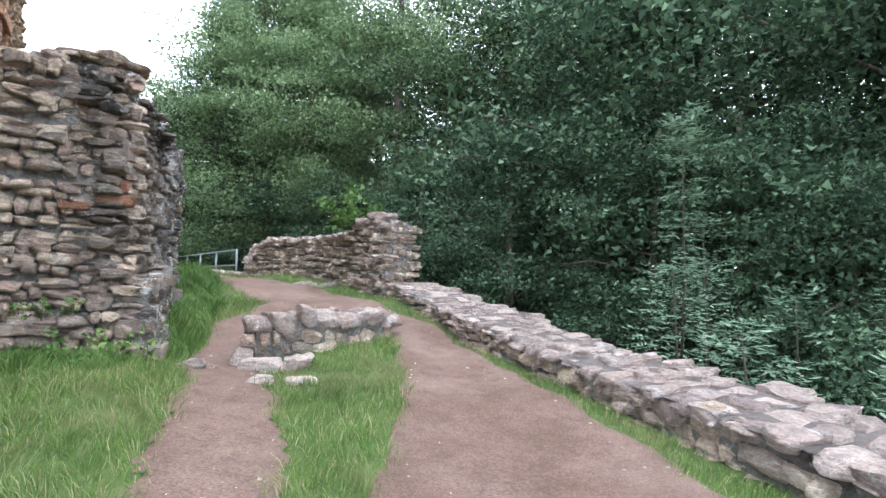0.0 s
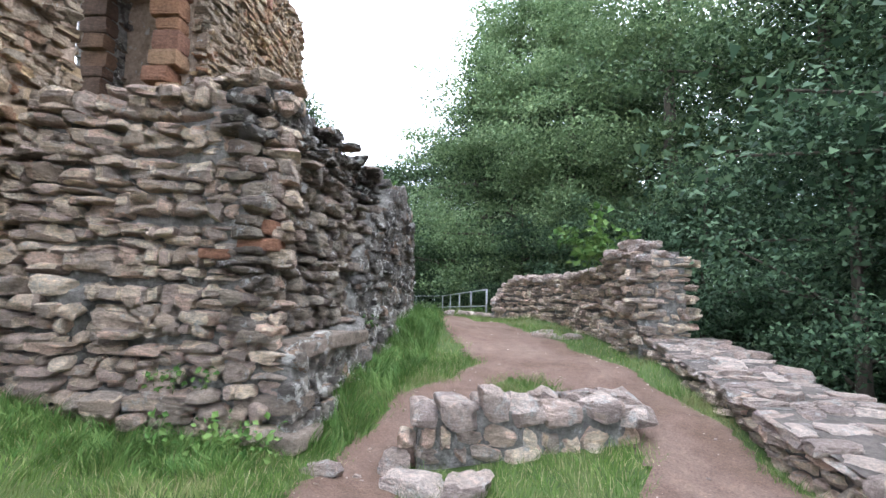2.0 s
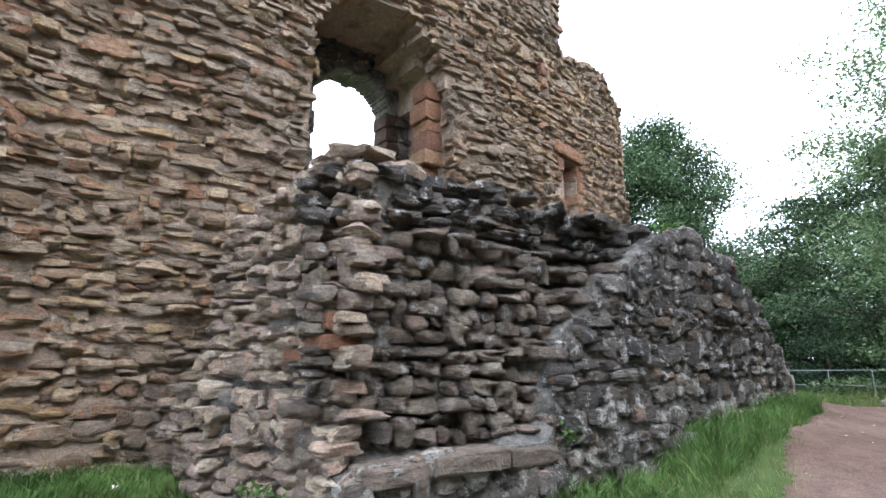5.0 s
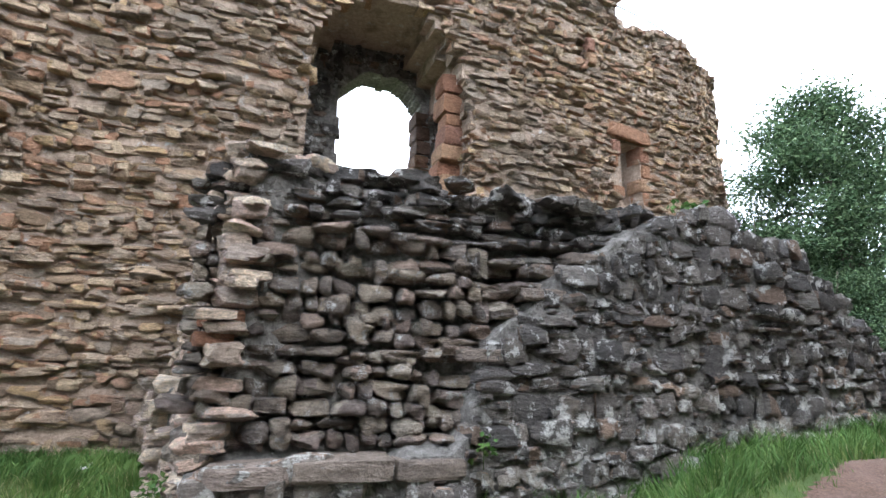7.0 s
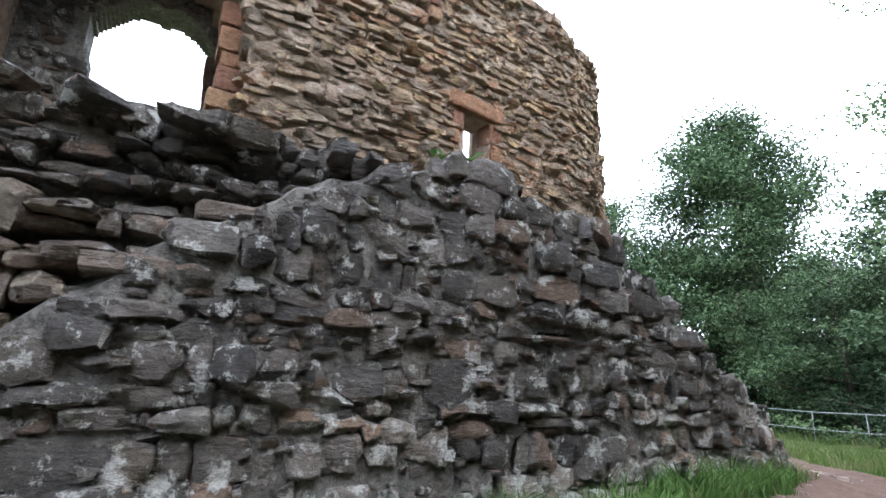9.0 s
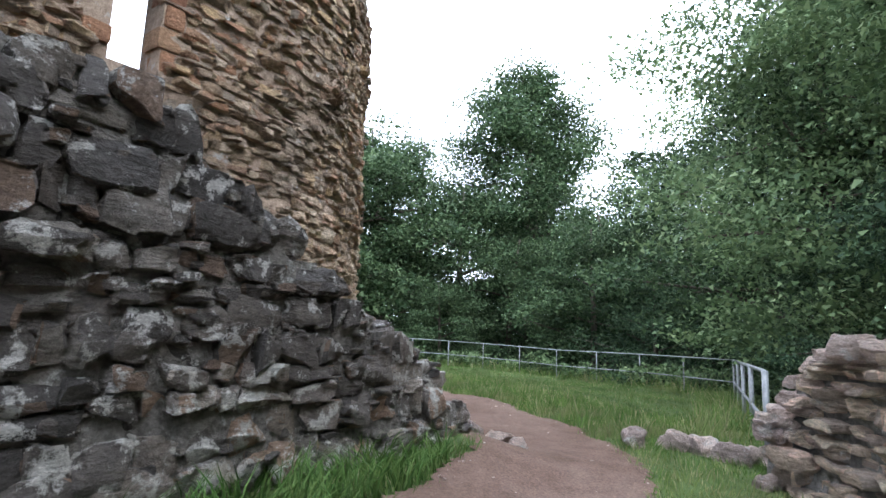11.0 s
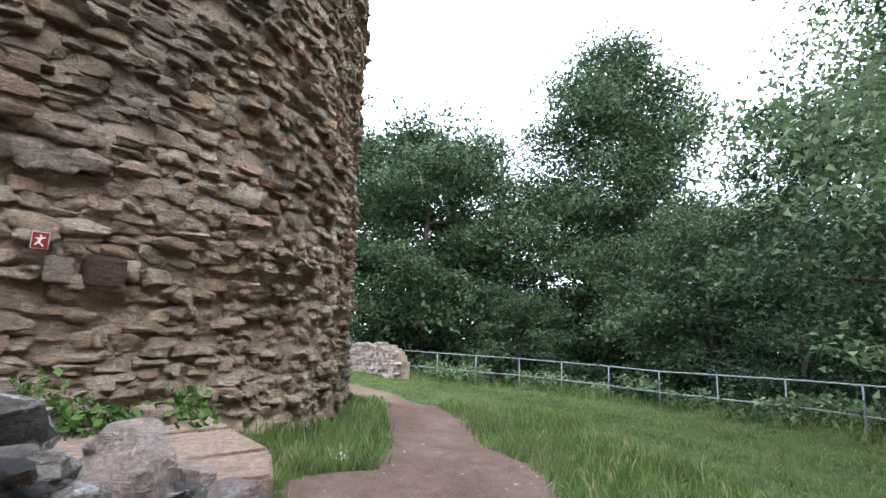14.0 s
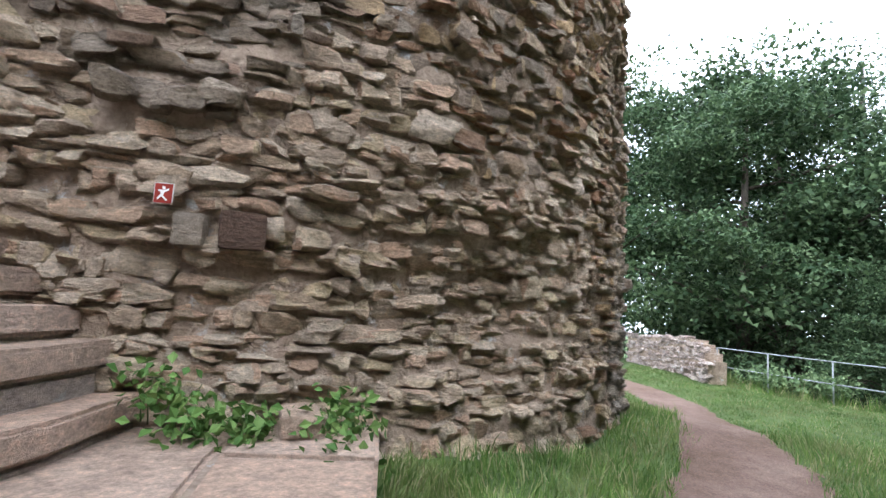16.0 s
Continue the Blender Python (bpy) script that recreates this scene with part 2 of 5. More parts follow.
# ---- mesh helpers ----
def raw_mesh(name, verts, faces, material, smooth=False):
    me = bpy.data.meshes.new(name)
    me.from_pydata([tuple(v) for v in np.asarray(verts).tolist()], [], [tuple(f) for f in (faces.tolist() if isinstance(faces, np.ndarray) else faces)])
    me.materials.append(material)
    if smooth:
        me.polygons.foreach_set("use_smooth", [True] * len(me.polygons))
    me.update()
    if smooth == "worn":
        me.set_sharp_from_angle(angle=radians(30))
    return me


def part_mesh(name, me, parent=None, label=""):
    ob = new(name, me)
    if parent:
        ob.parent = parent
    if label:
        ob["label"] = label
    return ob


def part(name, bm, material, parent=None, label=""):
    me = bpy.data.meshes.new(name)
    bm.to_mesh(me)
    bm.free()
    me.materials.append(material)
    return part_mesh(name, me, parent, label)


def grid_cube(k):
    """The vertices of a cube with k cells along each edge, in -1..1, and its quads."""
    index, verts, faces = {}, [], []
    steps = {3: (-1, -0.62, 0.62, 1), 4: (-1, -0.68, 0, 0.68, 1)}.get(k) or [2 * c / k - 1 for c in range(k + 1)]

    def at(p):
        if p not in index:
            index[p] = len(verts)
            verts.append([steps[c] for c in p])
        return index[p]

    for axis in range(3):
        for side in (0, k):
            for i in range(k):
                for j in range(k):
                    quad = []
                    for a, b in ((i, j), (i + 1, j), (i + 1, j + 1), (i, j + 1)):
                        p = [0, 0, 0]
                        p[axis], p[(axis + 1) % 3], p[(axis + 2) % 3] = side, a, b
                        quad.append(at(tuple(p)))
                    faces.append(quad if side else quad[::-1])
    return np.array(verts), np.array(faces)


def make_stones(count, k, power, seed):
    """Rubble stones in a box of -1..1: worn blocks with rounded arrises, a few broken facets and a lumpy face."""
    r = np.random.default_rng(seed)
    base, faces = grid_cube(k)
    out = []
    for _ in range(count):
        pw = power * r.uniform(0.65, 1.5)
        v = base / (np.abs(base) ** pw).sum(1, keepdims=True) ** (1 / pw)
        v = v / np.abs(v).max(0)
        for _ in range(r.integers(6, 11)):
            nrm = r.normal(size=3) * np.array([1.0, 0.8, 0.9])
            nrm /= np.linalg.norm(nrm)
            over = v @ nrm - r.uniform(0.78, 1.1)
            v = v - np.maximum(over, 0)[:, None] * nrm
        for _ in range(3):
            wave, way = r.normal(size=3) * 2.2, r.normal(size=3) * np.array([0.05, 0.08, 0.06])
            v = v + np.sin(v @ wave + r.uniform(0, 6))[:, None] * way
        v = v + r.normal(size=v.shape) * np.array([0.04, 0.075, 0.06])
        v[:, 0] *= 1 + 0.14 * r.uniform(-1, 1) * v[:, 2]
        v[:, 2] *= 1 + 0.26 * r.uniform(-1, 1) * v[:, 0]
        out.append(v)
    return out, faces


STONES, STONE_FACES = make_stones(60, 4, 7.5, 5)
ROUGH_STONES, ROUGH_FACES = make_stones(60, 3, 7.0, 6)


class Line:
    """A wall's face in plan: an open polyline, walked by its length; normals point to the right of the way if side is 1."""

    def __init__(self, pts, side=1, smooth=0):
        p = np.array(pts, float)
        for _ in range(smooth):
            q = [p[0]]
            for a, b in zip(p[:-1], p[1:]):
                q += [a * 0.75 + b * 0.25, a * 0.25 + b * 0.75]
            p = np.array(q + [p[-1]])
        self.p, self.side = p, side
        self.s = np.concatenate([[0], np.cumsum(np.linalg.norm(np.diff(p, axis=0), axis=1))])
        self.length = self.s[-1]

    def at(self, s):
        """Place, tangent and outward normal at the length s."""
        i = min(max(int(np.searchsorted(self.s, s)) - 1, 0), len(self.p) - 2)
        a, b = self.p[i], self.p[i + 1]
        t = (b - a) / np.linalg.norm(b - a)
        nrm = np.array([t[1], -t[0]]) * self.side
        return a + t * (s - self.s[i]), t, nrm


def lay_courses(s0, s1, z0, z1, h, l, keep, r):
    """Stones in rough courses: (s, z, length, height) of each one that keep(s, z) lets stand."""
    out, z = [], z0
    while z < z1:
        hh = r.uniform(*h)
        s, ph = s0 - r.uniform(0, l[1]), r.uniform(0, 6)
        while s < s1:
            ll = min(max(r.gamma(4.0, (l[0] + l[1]) / 8.0), l[0]), l[1])
            sc, zc = s + ll / 2, z + hh / 2 + 0.045 * math.sin(s * 1.7 + ph) + 0.02 * math.sin(s * 4.3 + 2 * ph) + r.uniform(-0.018, 0.018)
            if s0 - 0.1 < sc < s1 + 0.05 and keep(sc, zc):
                if ll < hh * 2.2 or r.uniform() < 0.8 or hh < 0.11:
                    big = r.uniform() < 0.05
                    out.append((sc, zc, ll * (1.2 if big else 1.0), hh * (1.6 if big else r.uniform(0.88, 1.12))))
                else:
                    out.append((sc, zc - hh * 0.25, ll, hh * 0.5))
                    out.append((sc + r.uniform(-0.03, 0.03), zc + hh * 0.27, ll * r.uniform(0.8, 1), hh * 0.48))
            s += ll
        z += hh
    return out


def stone_rows(line, stones, depth, proud, r, lean=None, rough=0.03, gap=0.012):
    """The matrices of stones on a wall's face: length along it, depth into it, height up."""
    out = []
    for s, z, ll, hh in stones:
        p, t, nrm = line.at(s)
        if lean:
            p = p + nrm * lean(s, z)
        dd = depth * r.uniform(0.8, 1.25)
        out_by = proud + r.normal() * rough + (r.uniform(0.03, 0.09) if r.uniform() < 0.12 else 0)
        c = np.array([*(p + nrm * (out_by - dd / 2)), z])
        a, b, g = r.normal() * 0.03, r.normal() * 0.035, r.normal() * 0.04
        tv, nv, uv = np.array([*t, a]), np.array([*nrm, b]), np.array([0, 0, 1.0])
        tv = tv + nv * g
        uv = uv - tv * a - nv * b
        m = np.eye(4)
        m[:3, 0], m[:3, 1], m[:3, 2], m[:3, 3] = tv * (ll - gap) / 2, nv * dd / 2, uv * (hh - gap * 0.6) / 2, c
        if np.linalg.det(m[:3, :3]) < 0:
            m[:3, 0] *= -1
        out.append(m)
    return out


def joined_stones(name, mats, material, parent, r, label=""):
    """Many stones in one mesh; small ones and those high up have fewer facets."""
    verts, faces, off = [], [], 0
    for m in mats:
        high = m[2, 3] > 3.9 or abs(m[:3, 0]).max() < 0.08
        v = (ROUGH_STONES if high else STONES)[r.integers(60)]
        verts.append(v @ m[:3, :3].T + m[:3, 3])
        faces.append((ROUGH_FACES if high else STONE_FACES) + off)
        off += len(v)
    ob = part_mesh(name, raw_mesh(name, np.concatenate(verts), np.concatenate(faces), material, "worn"), parent, label)
    return tagged(ob, kind="stuff")


STONE_MESHES = {}


def single_stones(name, mats, material, parent, r):
    """Stones as objects of their own, on shared meshes."""
    key = material.name
    if key not in STONE_MESHES:
        STONE_MESHES[key] = [raw_mesh("stone_" + key, STONES[i], STONE_FACES, material, "worn") for i in range(24)]
    for m in mats:
        ob = new(name, STONE_MESHES[key][r.integers(24)])
        ob.parent = parent
        ob.matrix_world = Matrix(m.tolist())


def shell(line, s0, s1, ds, zlo, zhi, dz, thick, solid, front=-0.05, lean=None):
    """A wall's core between two faces, with openings where solid(s, z) is false; its top follows solid as well."""
    ns, nz = max(2, int(round((s1 - s0) / ds))), max(2, int(round((zhi - zlo) / dz)))
    ss, zz = np.linspace(s0, s1, ns + 1), np.linspace(zlo, zhi, nz + 1)
    verts, faces = [], []
    for s in ss:
        p, t, nrm = line.at(s)
        for z in zz:
            q = p + nrm * ((lean(s, z) if lean else 0) + front + 0.022 * noise.noise(Vector((s * 5, z * 7, 1.5))))
            verts.append((*q, z))
    half = len(verts)
    for s in ss:
        p, t, nrm = line.at(s)
        for z in zz:
            verts.append((*(p - nrm * thick), z))
    mask = np.array([[solid((ss[i] + ss[i + 1]) / 2, (zz[j] + zz[j + 1]) / 2) for j in range(nz)] for i in range(ns)])
    vid = lambda i, j: i * (nz + 1) + j
    for i in range(ns):
        for j in range(nz):
            if not mask[i, j]:
                continue
            a, b, c, d = vid(i, j), vid(i + 1, j), vid(i + 1, j + 1), vid(i, j + 1)
            faces.append((a, b, c, d))
            faces.append((a + half, d + half, c + half, b + half))
            for di, dj, e, f in ((-1, 0, d, a), (1, 0, b, c), (0, -1, a, b), (0, 1, c, d)):
                i2, j2 = i + di, j + dj
                if not (0 <= i2 < ns and 0 <= j2 < nz and mask[i2, j2]):
                    faces.append((f, e, e + half, f + half))
    return np.array(verts), faces


# ---- the lie of the land ----
LAND = np.array([
    (0, -4, 0), (0, 0, 0), (-3, 0, .12), (-5.8, 0, .6), (-5.7, 3, .88), (-3.4, 5.0, .46), (-2.9, 5.7, .2), (.4, 3.5, .04),
    (2.2, 3.6, .05), (.5, 5.8, .2), (-1.5, 5.2, .2), (-1.6, 7.8, .45), (.3, 7.5, .3), (-.6, 8.8, .6), (-4.5, 7.6, .72), (-6.4, 11.1, 1.2),
    (-2.2, 10.3, .82), (-1.2, 11, .82), (-3.6, 12.5, .98), (-7.3, 12.6, 1.3), (-8.7, 14.3, 1.3), (-5.3, 13.6, 1.02), (-5, 15.5, 1.15),
    (-7, 14.9, .98), (-8.3, 16.5, 1.1), (-8, 17.8, 1.0), (-9.2, 15.3, .93), (-11, 15.2, .93), (-12.6, 14.5, .98)])
LAND = np.concatenate([LAND, [
    (-12.8, 13.5, 1.2), (-15, 15.6, .76), (-16.5, 14.4, .95), (-8, 17.7, .96), (-11, 20.8, .8), (-13.7, 23.8, .66), (-20, 17, .62), (-27, 20.5, .42),
    (-26, 17, .5), (-24, 15, .6), (-28, 14, .6), (-20, 22, .52), (-4, -6, .1), (3, -6, 0)]])
EDGE = [(6.5, -14), (4.6, -3), (3.5, 2.4), (2.9, 4.6), (1.25, 7.8), (-1.3, 12.6), (-6.9, 17.7), (-8.3, 18.4), (-14.0, 24.3), (-19.2, 23.5), (-24, 21.2), (-26.4, 17.7), (-30, 15.6), (-40, 10)]


def edge_distance(x, y):
    """How far outside the edge of the terrace a place lies; negative inside."""
    best = np.full(np.shape(x), 1e9)
    sign = np.ones(np.shape(x))
    for (ax, ay), (bx, by) in zip(EDGE[:-1], EDGE[1:]):
        dx, dy = bx - ax, by - ay
        u = np.clip(((x - ax) * dx + (y - ay) * dy) / (dx * dx + dy * dy), 0, 1)
        d = np.hypot(x - ax - u * dx, y - ay - u * dy)
        side = np.sign(dx * (y - ay) - dy * (x - ax))
        sign = np.where(d < best, side, sign)
        best = np.minimum(best, d)
    return -best * sign


def land(x, y):
    x, y = np.asarray(x, float), np.asarray(y, float)
    w = 1.0 / (((x[..., None] - LAND[:, 0]) ** 2 + (y[..., None] - LAND[:, 1]) ** 2) + 0.5) ** 1.8
    z = (w * LAND[:, 2]).sum(-1) / w.sum(-1)
    out = np.maximum(edge_distance(x, y), 0)
    return z - np.minimum(out * 0.75, 3 + out * 0.18).clip(0, 9)


def hgt(x, y):
    return float(land(np.array([x]), np.array([y]))[0])


axis_x = np.concatenate([[-400, -250, -150, -90], np.arange(-60, -32, 3.0), np.arange(-32, 8, 0.4), np.arange(8, 40, 3.0), [60, 100, 180, 400]])
axis_y = np.concatenate([[-400, -200, -90, -40, -20, -12], np.arange(-8, 28, 0.4), np.arange(28, 60, 3.0), [80, 120, 200, 400]])
gx, gy = np.meshgrid(axis_x, axis_y, indexing="ij")
gz = land(gx, gy)
nx, ny = gx.shape
ids = np.arange(nx * ny).reshape(nx, ny)
quads = np.stack([ids[:-1, :-1], ids[1:, :-1], ids[1:, 1:], ids[:-1, 1:]], -1).reshape(-1, 4)
ground = new("ground", raw_mesh("ground", np.stack([gx, gy, gz], -1).reshape(-1, 3), quads, mat_ground, True))
tagged(ground, "uneven grassy castle terrace falling away to a wooded slope", "ground", kind="structure")

# ---- trodden paths ----
PATHS = [([(1.4, -8), (1.1, -2), (.95, 2), (.65, 4), (.2, 6), (-.3, 7.6), (-1.6, 8.95), (-3.0, 10.05), (-4.7, 11.7), (-6.2, 13.65), (-8.05, 15.2), (-10.5, 15.75), (-13, 15.75), (-15.6, 15.85), (-18.7, 15.7), (-22, 14.7), (-27, 12)],
          [1.4, 1.35, 1.25, 1.03, .66, .46, .72, .95, .88, .78, .75, .8, .68, .58, .52, .5, .5]),
         ([(-.9, 1.2), (-1.35, 2.8), (-1.9, 4.3), (-2.6, 5.6), (-2.95, 6.5), (-3.0, 7.5), (-2.9, 8.6), (-3.0, 9.6)], [.35, .38, .36, .3, .3, .42, .6, .7]),
         ([(-10.6, 15.2), (-11.6, 14.75)], [.6, .5])]


def path_inside(x, y):
    """Positive on the paths: how far inside the rim."""
    best = np.full(np.shape(x), -1e9)
    for pts, widths in PATHS:
        for (ax, ay), (bx, by), wa, wb in zip(pts[:-1], pts[1:], widths[:-1], widths[1:]):
            dx, dy = bx - ax, by - ay
            u = np.clip(((x - ax) * dx + (y - ay) * dy) / (dx * dx + dy * dy), 0, 1)
            d = np.hypot(x - ax - u * dx, y - ay - u * dy)
            best = np.maximum(best, wa + (wb - wa) * u - d)
    wob = 0.05 * np.sin(x * 2.1 + y * 1.3) + 0.04 * np.sin(y * 4.7 - x * 3.1) + 0.03 * np.sin(x * 9 + y * 7.3)
    isle = 0.42 - np.hypot((x + 2.55) * 0.9, (y - 8.65) * 1.2)
    return np.minimum(best + wob, -isle * 1.0)


px, py = np.meshgrid(np.arange(-27, 3, 0.1), np.arange(-8, 18, 0.1), indexing="ij")
inside = path_inside(px, py)
pz = land(px, py) + np.clip(inside * 0.25, -0.05, 0.012) - 0.03 * np.clip(inside, 0, 0.4) + 0.004
pid = np.arange(px.size).reshape(px.shape)
cell = (inside[:-1, :-1] > -0.12) & (inside[1:, 1:] > -0.12) & (inside[1:, :-1] > -0.12) & (inside[:-1, 1:] > -0.12)
pq = np.stack([pid[:-1, :-1], pid[1:, :-1], pid[1:, 1:], pid[:-1, 1:]], -1)[cell]
used, inv = np.unique(pq, return_inverse=True)
pv = np.stack([px, py, pz + 0.02], -1).reshape(-1, 3)[used]
path_ob = new("path", raw_mesh("path", pv, inv.reshape(pq.shape), mat_path, True))
tagged(path_ob, "trodden reddish-brown earth footpath with pebbles", "path", kind="structure")

# ---- the round tower ----
tower_line = Line([(-2.6, -.8), (-4.2, 1.15), (-4.9, 1.85), (-5.45, 2.5), (-5.72, 2.95), (-6.1, 3.7), (-6.95, 5.2), (-8.3, 7.6), (-9.6, 9.6), (-10.75, 11.2), (-11.7, 12.5), (-12.8, 13.45), (-14.2, 14.08), (-15.6, 14.38), (-17.0, 14.42), (-18.3, 13.9), (-19.5, 12.6)], 1)


def in_arch(s, z, grow=0.0):
    """The broken gateway high in the tower's wall."""
    a, b, spring, top = 7.25 - grow, 10.0 + grow, 6.9, 8.2 + grow
    if not (a < s < b) or z < 3.2:
        return False
    if z < spring:
        return True
    u = (s - (a + b) / 2) / ((b - a) / 2)
    return z < spring + (top - spring) * math.sqrt(max(0, 1 - u * u))


def in_slot(s, z, grow=0.0):
    return 13.66 - grow < s < 14.24 + grow and 5.2 - grow < z < 6.62 + grow


def in_loop(s, z, grow=0.0):
    return 12.6 - grow < s < 12.8 + grow and 8.25 - grow < z < 8.75 + grow


def tower_top(s):
    if s < 13.78:
        return 12.6 + 0.5 * math.sin(s * 1.3)
    return 9.75 + 0.12 * math.sin(s * 2.1)


def tower_solid(s, z):
    return z < tower_top(s) and not in_arch(s, z) and not in_slot(s, z) and not in_loop(s, z)


def tower_lean(s, z):
    """Bulges and eaten-away hollows of the old face."""
    v = noise.noise(Vector((s * 0.5, z * 0.6, 3.1))) * 0.12 + noise.noise(Vector((s * 1.3, z * 1.5, 7.7))) * 0.05
    v += noise.noise(Vector((s * 2.6, z * 3.2, 9.2))) * 0.06 if s > 14.5 else 0.0
    hollow = math.exp(-((s - 18.2) / 1.1) ** 2 - ((z - 2.3) / 0.8) ** 2) * 0.28
    return v - hollow - 0.006 * max(z - 3, 0)


tv, tf = shell(tower_line, 0, tower_line.length, 0.14, -0.5, 13.2, 0.14, 0.55, tower_solid, -0.03, lambda s, z: tower_lean(s, z) + 0.012 * min(max((s - 14.0) / 1.5, 0), 1))
tower = new("wall_tower", raw_mesh("wall_tower", tv, tf, mat_mortar))
tagged(tower, "ruined round castle tower of weathered tan and red sandstone rubble", "tower", kind="structure")

iv, i_f = shell(tower_line, 0, tower_line.length, 0.3, -0.5, 13.0, 0.3, 2.3, lambda s, z: z < tower_top(s) - 0.3 and not in_arch(s, z, 0.05) and not (13.5 < s < 15.5 and 4.9 < z < 8.0) and not (12.3 < s < 13.3 and 8 < z < 9.4), -0.56)
part_mesh("inner_core", raw_mesh("inner_core", iv, i_f, mat_mortar), tower)
# Inner arch, set back: darker mortar, stones and quoins than the outer face.
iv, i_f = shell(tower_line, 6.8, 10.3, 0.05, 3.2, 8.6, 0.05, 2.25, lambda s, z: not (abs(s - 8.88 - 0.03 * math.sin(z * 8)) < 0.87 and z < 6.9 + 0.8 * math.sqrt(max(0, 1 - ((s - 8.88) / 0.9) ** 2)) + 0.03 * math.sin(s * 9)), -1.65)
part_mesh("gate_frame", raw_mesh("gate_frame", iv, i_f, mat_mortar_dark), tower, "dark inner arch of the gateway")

r_t = np.random.default_rng(21)
keep_t = lambda s, z: z < tower_top(s) - 0.05 and not in_arch(s, z, 0.02) and not in_slot(s, z, 0.17) and not in_loop(s, z, 0.06)
near_t, far_t = [], []
for s, z, ll, hh in lay_courses(1.5, 23.6, 0.2, 13.2, (0.06, 0.15), (0.1, 0.38), keep_t, r_t):
    (near_t if 14.2 < s < 20.0 and z < 3.9 + 0.5 * math.sin(s * 2.3) else far_t).append((s, z, ll, hh))
# Low courses of the north side carry limewash plus painted-in brightness.
near_t, pale_t = near_t[:300], near_t[300:]
joined_stones("stones", stone_rows(tower_line, far_t, 0.26, 0.026, r_t, tower_lean, 0.026, -0.04), mat_tower, tower, r_t, "rubble stones of many tan, red and grey shades")
joined_stones("pale_stones", stone_rows(tower_line, pale_t, 0.26, 0.028, r_t, tower_lean, 0.024, -0.05), mat_wash, tower, r_t, "pale worn rubble stones bedded in buff mortar")
single_stones("stone", stone_rows(tower_line, near_t, 0.26, 0.026, r_t, tower_lean, 0.02, -0.05), mat_wash, tower, r_t)


# dressed red quoins of the gateway and the frame of the slot window
def block(name, m, material, parent, seed, label=""):
    """One dressed block: a bevelled, slightly worn box with the pose and size of m."""
    r = np.random.default_rng(seed)
    base, faces = grid_cube(3)
    v = base / (np.abs(base) ** 14).sum(1, keepdims=True) ** (1 / 14)
    v = v / np.abs(v).max(0) + r.normal(size=v.shape) * 0.02
    ob = part_mesh(name, raw_mesh(name, v @ m[:3, :3].T + m[:3, 3], faces, material), parent, label)
    return ob


def wall_box(line, s, z, ll, hh, dd, out_by, tilt=0.0):
    p, t, nrm = line.at(s)
    m = np.eye(4)
    m[:3, 0], m[:3, 1], m[:3, 2] = np.array([*t, tilt]) * ll / 2, np.array([*nrm, 0]) * dd / 2, np.array([0, 0, hh / 2])
    m[:3, 3] = [*(p + nrm * (out_by - dd / 2)), z]
    if np.linalg.det(m[:3, :3]) < 0:
        m[:3, 0] *= -1
    return m


r_q = np.random.default_rng(4)
z = 3.6
while z < 7.2:
    h = r_q.uniform(0.2, 0.4)
    block("quoin", wall_box(tower_line, 9.9 + 0.05 * r_q.normal(), z + h / 2, r_q.uniform(.3, .55), h - 0.02, r_q.uniform(.4, .6), -0.35 + 0.06 * r_q.normal()), mat_red, tower, int(z * 100), "red sandstone quoin")
    z += h
z = 3.6
while z < 6.8:
    h = r_q.uniform(0.2, 0.36)
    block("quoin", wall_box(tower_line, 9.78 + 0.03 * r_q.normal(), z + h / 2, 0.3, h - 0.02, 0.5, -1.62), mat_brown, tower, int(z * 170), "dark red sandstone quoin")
    z += h
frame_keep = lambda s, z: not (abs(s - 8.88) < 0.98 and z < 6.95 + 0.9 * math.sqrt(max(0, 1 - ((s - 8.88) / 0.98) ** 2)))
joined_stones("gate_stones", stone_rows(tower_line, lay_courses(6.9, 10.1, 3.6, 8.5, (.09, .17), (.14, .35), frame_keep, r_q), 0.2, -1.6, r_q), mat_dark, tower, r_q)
# slot window: lintel, jambs, sill
block("lintel", wall_box(tower_line, 13.95, 6.82, 1.2, 0.3, 0.4, 0.06, -0.03), mat_red, tower, 31, "orange sandstone lintel")
for i, (s, z, l, h) in enumerate([(14.38, 6.45, .28, .38), (14.4, 6.08, .24, .3), (14.36, 5.76, .3, .28), (14.42, 5.45, .32, .3), (13.54, 6.45, .24, .32), (13.48, 6.15, .2, .24), (13.56, 5.5, .3, .22)]):
    block("jamb", wall_box(tower_line, s, z, l, h, 0.4, 0.0), mat_red, tower, 40 + i, "worn orange sandstone jamb")
for i, (s, z, l, h) in enumerate([(12.95, 8.62, .2, .3), (12.97, 8.3, .22, .25)]):
    block("jamb", wall_box(tower_line, s, z, l, h, 0.35, 0.02), mat_red, tower, 60 + i, "worn orange sandstone jamb")
# two squared dark stones beside the sign
block("squared_stone", wall_box(tower_line, 16.2, 2.76, .3, .26, 0.3, 0.09), mat_brown, tower, 71, "dark red squared stone")
block("squared_stone", wall_box(tower_line, 15.87, 2.74, .2, .22, 0.3, 0.08), mat_tower, tower, 72)

# handrail on the tower's top
rail_top = tagged(new("tower_handrail"), "thin steel handrail on the tower's broken top", "handrail")


